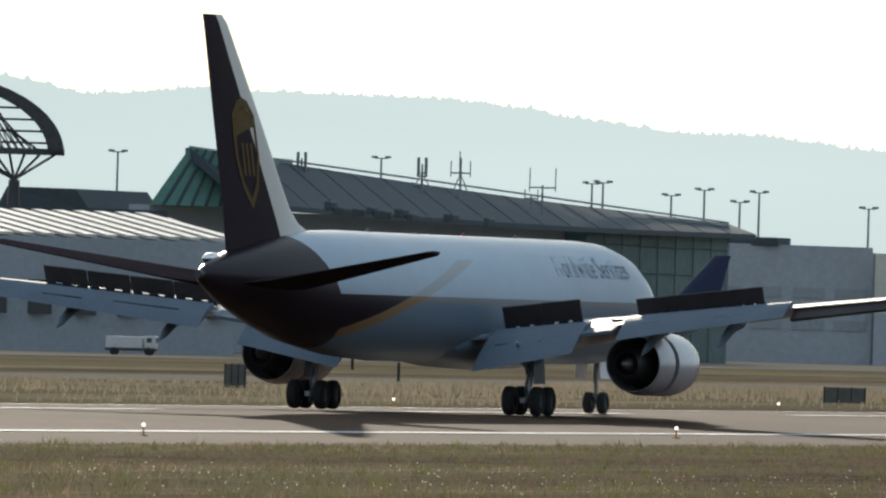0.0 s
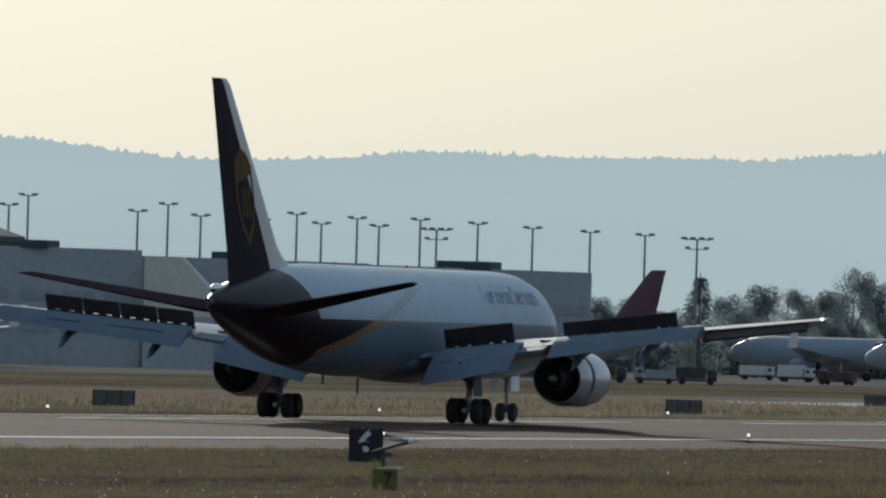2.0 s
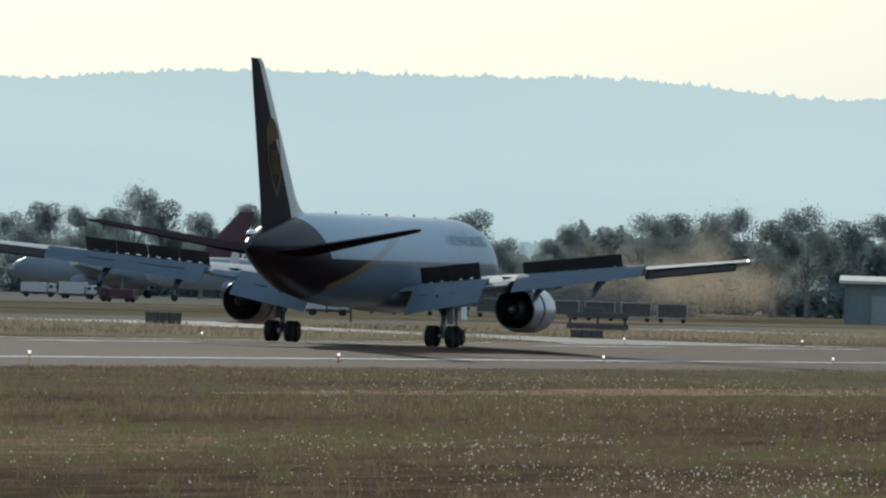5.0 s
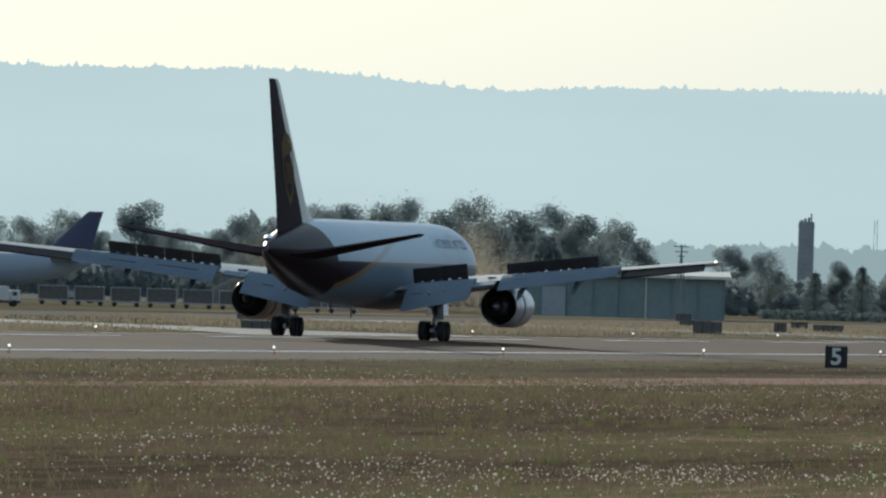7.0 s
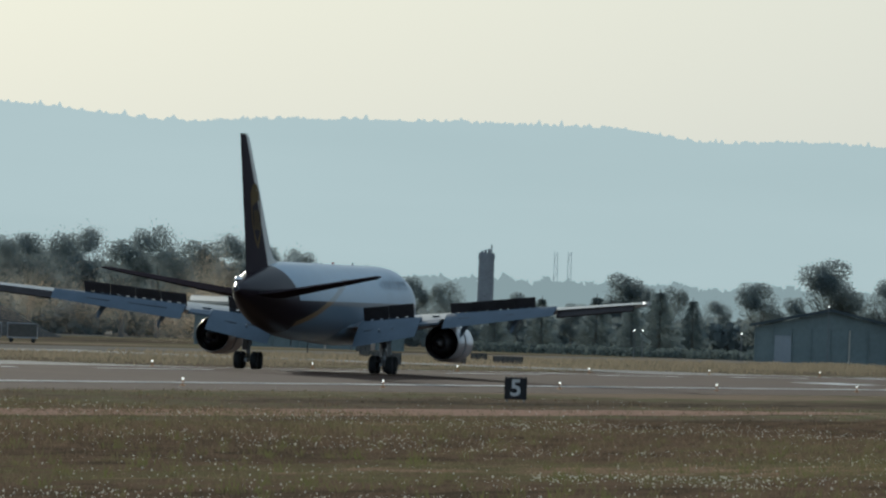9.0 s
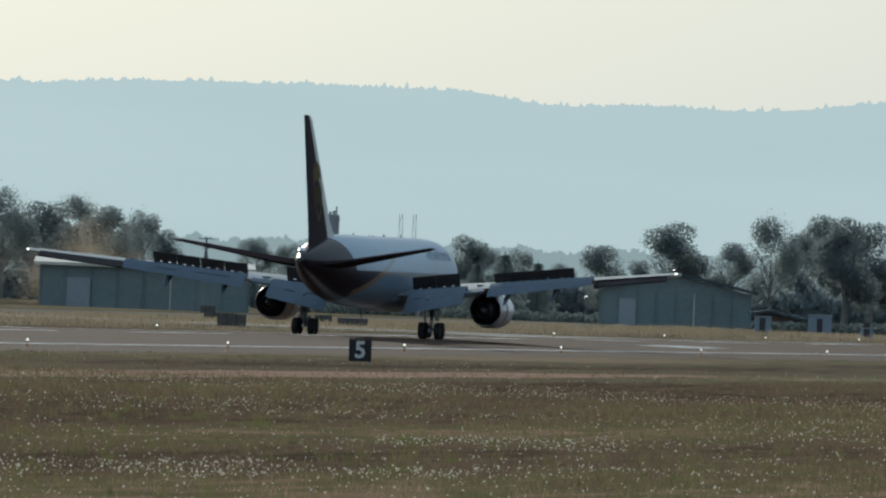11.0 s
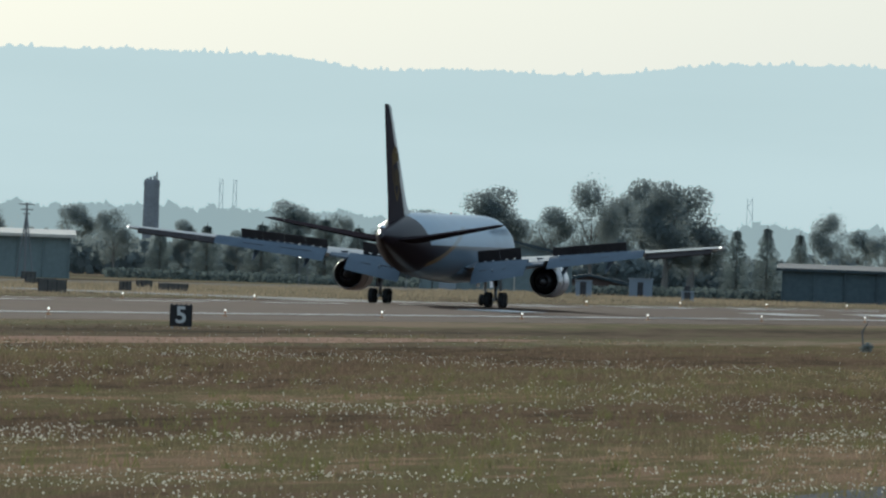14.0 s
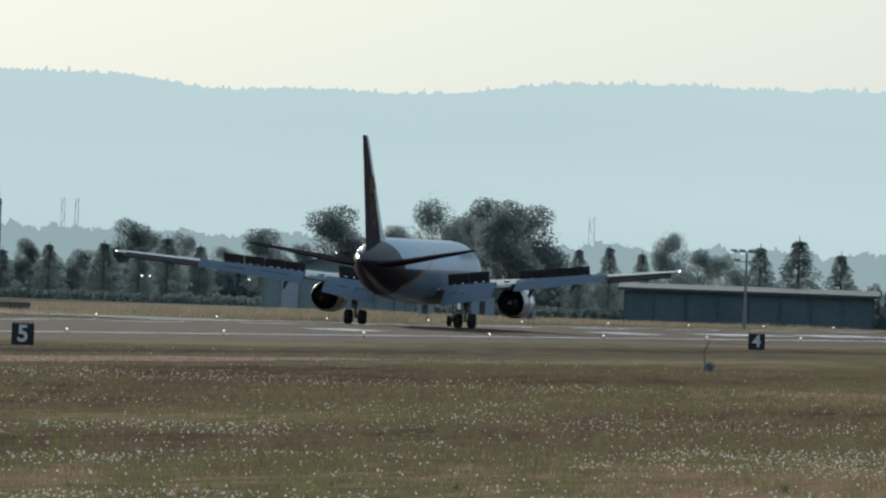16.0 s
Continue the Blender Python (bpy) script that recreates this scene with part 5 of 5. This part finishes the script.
shed(-8.03, -7.12, 1972, -.027, 0, M_LONG, "long low dark blue building before conifers", M_ROOF)


def tower():
    p = polar(-10.338, 2290)
    z = up(.222, 2290)
    a = thing("silo_tower", "dark concrete tower with ragged rooftop aerials", "tower", p.x, p.y, 0)
    part("shaft", rod(bmesh.new(), (0, 0, -.5), (0, 0, z), 1.25, 1.15, 16), M_TOWER, a, "dark concrete shaft")
    part("collar", rod(bmesh.new(), (0, 0, z - .9), (0, 0, z - .4), 1.22, 1.22, 16), M_TOWER, a)
    for x, h in ((-.7, .25), (-.2, .45), (.35, .6), (.7, 1.2)):
        part("aerial", rod(bmesh.new(), (x, 0, z - .1), (x, 0, z + h), .2 if h < 1.2 else .12, n=6), M_TOWER, a)


def lattice(az, el, dist, w=1.2, name="lattice_mast"):
    p = polar(az, dist)
    z = up(el, dist)
    a = thing(name, "pale far lattice mast above the woods", "mast", p.x, p.y, 0, -az, group="far lattice masts")
    for s in (-1, 1):
        part("leg", rod(bmesh.new(), (s * w, 0, 0), (s * w * .6, 0, z), .075, .06, 5), M_PALEMAST, a)
    n = 9
    for k in range(n):
        s = 1 if k % 2 else -1
        part("brace", rod(bmesh.new(), (s * w * (1 - .4 * k / n), 0, z * k / n), (-s * w * (1 - .4 * (k + 1) / n), 0, z * (k + 1) / n), .045, n=4), M_PALEMAST, a)


def cross_mast():
    p = polar(-10.79, 1800)
    z = up(.122, 1800)
    a = thing("antenna_array", "steel antenna mast with wide crossbars", "antenna", p.x, p.y, 0, 10)
    part("mast", rod(bmesh.new(), (0, 0, -.2), (0, 0, z), .18, .12, 6), M_POLE, a)
    for dz, w in ((.1, .9), (.7, .7), (1.2, .4)):
        part("crossbar", box(bmesh.new(), -w, -.1, z - dz - .12, w, .1, z - dz), M_POLE, a)
    for s in (-1, 1):
        part("stay", rod(bmesh.new(), (s * 1.0, 0, -.2), (0, 0, z - 1), .08, n=4), M_POLE, a)


tower()
lattice(-10.085, .235, 3500, .55)
lattice(-10.035, .235, 3500, .55)
lattice(-8.158, .232, 3500, .9)
lattice(-8.33, .222, 3550, .8)
cross_mast()


# poles with glowing lenses, added to draw bright glints among the trees
def glint_lamp(az, el, dist):
    p = polar(az, dist)
    z = up(el, dist)
    a = thing("glint_lamp", "slim grey pole with a glowing lens added for a bright glint", "street lamp", p.x, p.y, 0, -az, group="yard lamps")
    part("pole", rod(bmesh.new(), (0, 0, -.1), (0, 0, z), .07, .05, 6), M_POLE, a)
    part("lamp_head", box(bmesh.new(), -.22, -.18, z, .22, .2, z + .3, .05), M_POLE, a, "grey lamp head")
    part("lens", box(bmesh.new(), -.09, -.22, z + .1, .09, -.18, z + .2, .01), M_LAMP, a, "glowing lens that draws a glint")


for az, el in ((-9.79, -.045), (-9.76, -.045), (-9.40, -.045), (-9.085, .065)):
    glint_lamp(az, el, 1940)
flood_pole(-7.59, .138, 1800, 4, "field lamps")
flood_pole(-11.2, .02, 1900, 2, "field lamps")
for x, y, w, h in ((-279, 1812, 1.9, 1.9), (-290, 1930, 2.9, 2.2), (-262, 1780, 1.4, 1.1)):
    a = thing("equipment_cabin", "small pale equipment cabin on the far grass", "cabin", x, y, 0, 9, group="equipment cabins")
    part("body", box(bmesh.new(), -w / 2, -1, -.05, w / 2, 1, h, .04), M_PARKED, a, "pale grey cabin body")
    part("roof", box(bmesh.new(), -w / 2 - .1, -1.1, h, w / 2 + .1, 1.1, h + .12, .02), M_WALL, a, "grey flat roof")
    part("door", box(bmesh.new(), -.4, -1.04, .05, .3, -.98, 1.8), M_DARK, a)

# mound behind the taxiway
bm = bmesh.new()
rr = []
for k in range(25):
    u = k / 24
    p = polar(-12.55 + .62 * u, 1930)
    h = 4.4 * math.sin(math.pi * u) ** .7 * (1 + .12 * noise.noise((u * 6, 2, 0)))
    rr.append([(p.x, p.y - 9, -.1), (p.x, p.y - 4, h * .7), (p.x, p.y, h), (p.x, p.y + 5, h * .7), (p.x, p.y + 12, -.1)])
loft(bm, rr, closed=False, cap=False)
tagged(new("earth_mound", mesh("earth_mound", bm, mat("bare_earth", (0.11, 0.105, 0.095), 0.95, var=0.25, scale=0.2, fine=2, spec=0.0), True)), "long low mound of bare earth beyond taxiway", "mound")


# ---- grass, seed heads and scrub of the near field ----
def meadow():
    rng = np.random.default_rng(21)
    vs, fs = [], []

    def spot():
        while True:
            az = radians(rng.uniform(-19.8, -6.6))
            d = math.sqrt(rng.uniform(285 ** 2, 720 ** 2)) if rng.random() < .75 else rng.uniform(285, 900)
            x, y = d * math.sin(az), d * math.cos(az)
            if x > -170.5:
                return x, y, d
    for _ in range(70000):
        x, y, d = spot()
        lush = noise.noise((x * .03, y * .012, 0)) + .5 * noise.noise((x * .12, y * .05, 5))
        h = rng.uniform(.07, .19) * (1.15 + .9 * max(-.6, lush))
        for _b in range(4):
            q = rng.uniform(0, 6.283)
            w = rng.uniform(.006, .016) * (d / 400)
            lx, ly = rng.normal(0, .08, 2)
            ox, oy = rng.normal(0, .16, 2)
            i = len(vs)
            hh = h * rng.uniform(.6, 1.25)
            vs += [(x + ox - w * math.cos(q), y + oy - w * math.sin(q), 0), (x + ox + w * math.cos(q), y + oy + w * math.sin(q), 0), (x + ox + lx, y + oy + ly, hh)]
            fs.append((i, i + 1, i + 2))
    tagged(new("grass", raw("grass", vs, fs, M_BLADE)), "dry brown and green grass of the near field", "grass", kind="stuff")
    vs, fs = [], []
    for _ in range(1500):
        x, y, d = spot()
        if d > 620:
            continue
        for _b in range(11):
            q = rng.uniform(0, 6.283)
            ox, oy = rng.normal(0, .13, 2)
            lx, ly = rng.normal(0, .16, 2)
            w, hh = rng.uniform(.01, .022), rng.uniform(.18, .46)
            i = len(vs)
            vs += [(x + ox - w, y + oy, 0), (x + ox + w, y + oy, 0), (x + ox + lx, y + oy + ly, hh)]
            fs.append((i, i + 1, i + 2))
    m_weed = mat("green_weeds", (0.20, 0.21, 0.075), .9, var=.3, scale=.05, fine=.8, spec=0.0, broad=.8, col2=(0.25, 0.20, 0.12))
    leafy(m_weed, .45)
    tagged(new("weeds", raw("weeds", vs, fs, m_weed)), "scattered taller tufts of grass and weeds", "grass", kind="stuff")
    vs, fs = [], []
    n = 0
    while n < 12500:
        x, y, d = spot()
        band = noise.noise((x * .05, y * .016, 9)) + .45 * noise.noise((x * .3, y * .09, 4))
        if (band < .12 and rng.random() > .09) or (d > 470 and rng.random() < .72) or rng.random() < .93 * smoothstep(.185, .25, -x / y + .03 * noise.noise((x * .02, y * .02, 3))):
            continue
        n += 1
        r = .011 + .023 * rng.random() ** 2.5 * (1 if rng.random() < .9 else 1.5)
        z = rng.uniform(.1, .24)
        i = len(vs)
        vs += [(x + r, y, z), (x, y + r, z), (x - r, y, z), (x, y - r, z), (x, y, z + r), (x, y, z - r)]
        fs += [(i, i + 1, i + 4), (i + 1, i + 2, i + 4), (i + 2, i + 3, i + 4), (i + 3, i, i + 4), (i + 1, i, i + 5), (i + 2, i + 1, i + 5), (i + 3, i + 2, i + 5), (i, i + 3, i + 5)]
    m = bpy.data.materials.new("seed_down")
    m.use_nodes = True
    t = m.node_tree
    p = t.nodes["Principled BSDF"]
    p.inputs["Base Color"].default_value, p.inputs["Roughness"].default_value = (0.85, 0.82, 0.74, 1), .9
    tr, mx = t.nodes.new("ShaderNodeBsdfTranslucent"), t.nodes.new("ShaderNodeMixShader")
    tr.inputs[0].default_value = (.9, .86, .76, 1)
    mx.inputs[0].default_value = .8
    t.links.new(p.outputs[0], mx.inputs[1])
    t.links.new(tr.outputs[0], mx.inputs[2])
    t.links.new(mx.outputs[0], t.nodes["Material Output"].inputs[0])
    tagged(new("seed_heads", raw("seed_heads", vs, fs, m)), "countless small white seed heads over the grass", "flowers", kind="stuff")


meadow()


def paved(x, y):
    """True on a link between the runway and the parallel taxiway."""
    k = (CENTRE - 30 - x) / 71.2
    fl = 32 * (abs(k - .5) * 2) ** 3 + 3
    return any(a + lean * k - fl < y < b + lean * k + fl for a, b, lean in ((1085, 1125, 90), (1385, 1422, 0), (560, 600, 60)))


def verge():
    """Unmown straw-coloured belt between the runway and the parallel taxiway."""
    rng = np.random.default_rng(33)
    vs, fs = [], []
    n = 0
    while n < 46000:
        x, y = -300.5 + 62 * rng.random() ** 1.6, rng.uniform(620, 1900)
        lush = noise.noise((x * .05, y * .012, 2)) + .5 * noise.noise((x * .2, y * .05, 7))
        if paved(x, y) or (lush < -.05 and rng.random() < .75):
            continue
        n += 1
        q, w = rng.uniform(0, 6.283), rng.uniform(.03, .07)
        hh = rng.uniform(.2, .5) * (1 + .5 * max(-.5, lush))
        lx, ly = rng.normal(0, .1, 2)
        i = len(vs)
        vs += [(x - w * math.cos(q), y - w * math.sin(q), 0), (x + w * math.cos(q), y + w * math.sin(q), 0), (x + lx, y + ly, hh)]
        fs.append((i, i + 1, i + 2))
    m = mat("straw", (0.42, 0.34, 0.24), .9, var=.25, scale=.04, fine=.5, spec=0.0, broad=.7, col2=(0.26, 0.225, 0.15))
    leafy(m, .5)
    tagged(new("verge_grass", raw("verge_grass", vs, fs, m)), "tall straw-coloured dry grass beyond the runway", "grass", kind="stuff")


verge()
M_DUST = mat("tan_dust", (0.80, 0.66, 0.48), .95, var=.08, scale=.1, fine=1, spec=0.0)
leafy(M_DUST, .6)


def dust(label, puffs, seed):
    """Drifting dust: loose clouds of fine specks, thin at the rim."""
    rng = np.random.default_rng(seed)
    a = thing("dust_cloud", label, "dust", group="drifting dust")
    for cx, cz, rx, rz, count in puffs:
        vs, fs = [], []
        d = rng.normal(size=(count, 3)) * np.array((rx, 3.0, rz)) * .5 + np.array((cx, 0, cz))
        d = d[d[:, 2] > .1]
        u, v = (k / np.linalg.norm(k, axis=1)[:, None] * .045 for k in rng.normal(size=(2, len(d), 3)))
        vs = np.stack((d - u, d + u, d + v), axis=1).reshape(-1, 3)
        fs = np.arange(len(vs)).reshape(-1, 3)
        ob = new("puff", raw("puff", vs, fs, M_DUST))
        ob.parent = a
    return a


DUST_NEAR = dust("tan dust cloud drifting over the far field", ((0, 5.0, 3.4, 6.0, 26000), (-4.5, 3.6, 4, 3.4, 14000), (5, 3.6, 4, 3.2, 12000)), 5)
DUST_FAR = dust("thin trail of tan dust hanging over the bare mound", ((0, 5.2, 6, 3.4, 15000), (9, 4.6, 6, 3.0, 11000), (-8, 5.4, 5, 4.0, 11000)), 6)
DRIFT = [(0, -12.36), (3.0, -12.27), (4.0, -12.08), (6.4, -11.66), (7.0, -11.55), (8.0, -11.42), (9.2, -11.32), (12, -11.18), (16, -11.05)]


def scrub():
    rng = np.random.default_rng(2)
    a = thing("scrub", "small dry shrub with one bent bare stalk", "shrub", -117.4, 866, 0)
    vs, fs = leaf_cloud(rng, [(0.05, 0, .25, .38, .8), (.2, 0, .35, .3, .8)], 260, .07)
    ob = new("foliage", raw("foliage", vs, fs, M_LEAF))
    ob.parent = a
    bm = rod(bmesh.new(), (-.1, 0, 0), (-.2, 0, 1.15), .05, .05, 6)
    rod(bm, (-.2, 0, 1.12), (.15, 0, 1.75), .06, .02, 6)
    part("stalk", bm, M_BARK, a, "bent bare stalk")


scrub()
# strip of bare tan earth in the grass before the distance boards
bm = bmesh.new()
rr = []
for k in range(60):
    y = 560 + 5.2 * k
    wob = 1.5 * noise.noise((y * .03, 1, 0)) + .8 * noise.noise((y * .12, 2, 0))
    half = 4.6 * math.sin(math.pi * (k + .5) / 60) ** .5
    rr.append([bm.verts.new((-136 + wob - half, y, .025)), bm.verts.new((-136 + .6 * wob + half * (1 + .3 * noise.noise((y * .09, 5, 0))), y, .025))])
for p, q in zip(rr, rr[1:]):
    bm.faces.new((p[0], p[1], q[1], q[0]))
tagged(new("bare_earth", mesh("bare_earth", bm, mat("tan_earth", (0.46, 0.29, 0.20), 0.95, var=0.22, scale=0.15, fine=1.5, spec=0.0))), "strip of bare tan earth worn in the grass", "earth", kind="structure")
# unmown darker grass of the near field
M_ROUGH = M_GRASS.copy()
M_ROUGH.name = "unmown_grass"
rough_ramp = M_ROUGH.node_tree.nodes["Color Ramp"].color_ramp
for el_ in rough_ramp.elements:
    c_ = el_.color
    el_.color = (c_[0] * .90, c_[1] * .82, c_[2] * .76, 1)
bm = bmesh.new()
rr = []
for k in range(140):
    y = 200 + 6.2 * k
    edge = -127 + 5 * noise.noise((y * .011, 8, 0)) + 2.2 * noise.noise((y * .06, 4, 0))
    rr.append([bm.verts.new((edge, y, .012)), bm.verts.new((-40, y, .012)), bm.verts.new((60, y, .012))])
for p, q in zip(rr, rr[1:]):
    for k in (0, 1):
        bm.faces.new((p[k], p[k + 1], q[k + 1], q[k]))
tagged(new("unmown_field", mesh("unmown_field", bm, M_ROUGH)), "darker unmown grass of the near field", "grass", kind="structure")
# gravel track at the near edge of the field
bm = bmesh.new()
rr = [[bm.verts.new((x - 1.2 * (1 - k / 8), y, .03)), bm.verts.new((x + 2.6, y, .03))] for k, (x, y) in enumerate((-42.6 - .35 * j, 296 + 5.2 * j) for j in range(9))]
for p, q in zip(rr, rr[1:]):
    bm.faces.new((p[0], p[1], q[1], q[0]))
tagged(new("gravel_track", mesh("gravel_track", bm, mat("gravel", (0.2, 0.19, 0.18), 0.9, var=0.2, scale=0.5, fine=8, bump=.3, spec=0.0))), "pale gravel track at the field's edge", "track", kind="structure")


jet = aircraft()


def motions():
    walk(DUST_NEAR, [(t, pose(*polar(az, 1880, -.2), 0, 0, -az)) for t, az in DRIFT])
    walk(DUST_FAR, [(t, pose(*polar(-12.05 + .006 * t, 1900, -.2), 0, 0, 12)) for t in (0, 8, 16)])
    walk(jet, [(t, pose(CENTRE, y, CROWN)) for t, y in ROLLOUT])


motions()
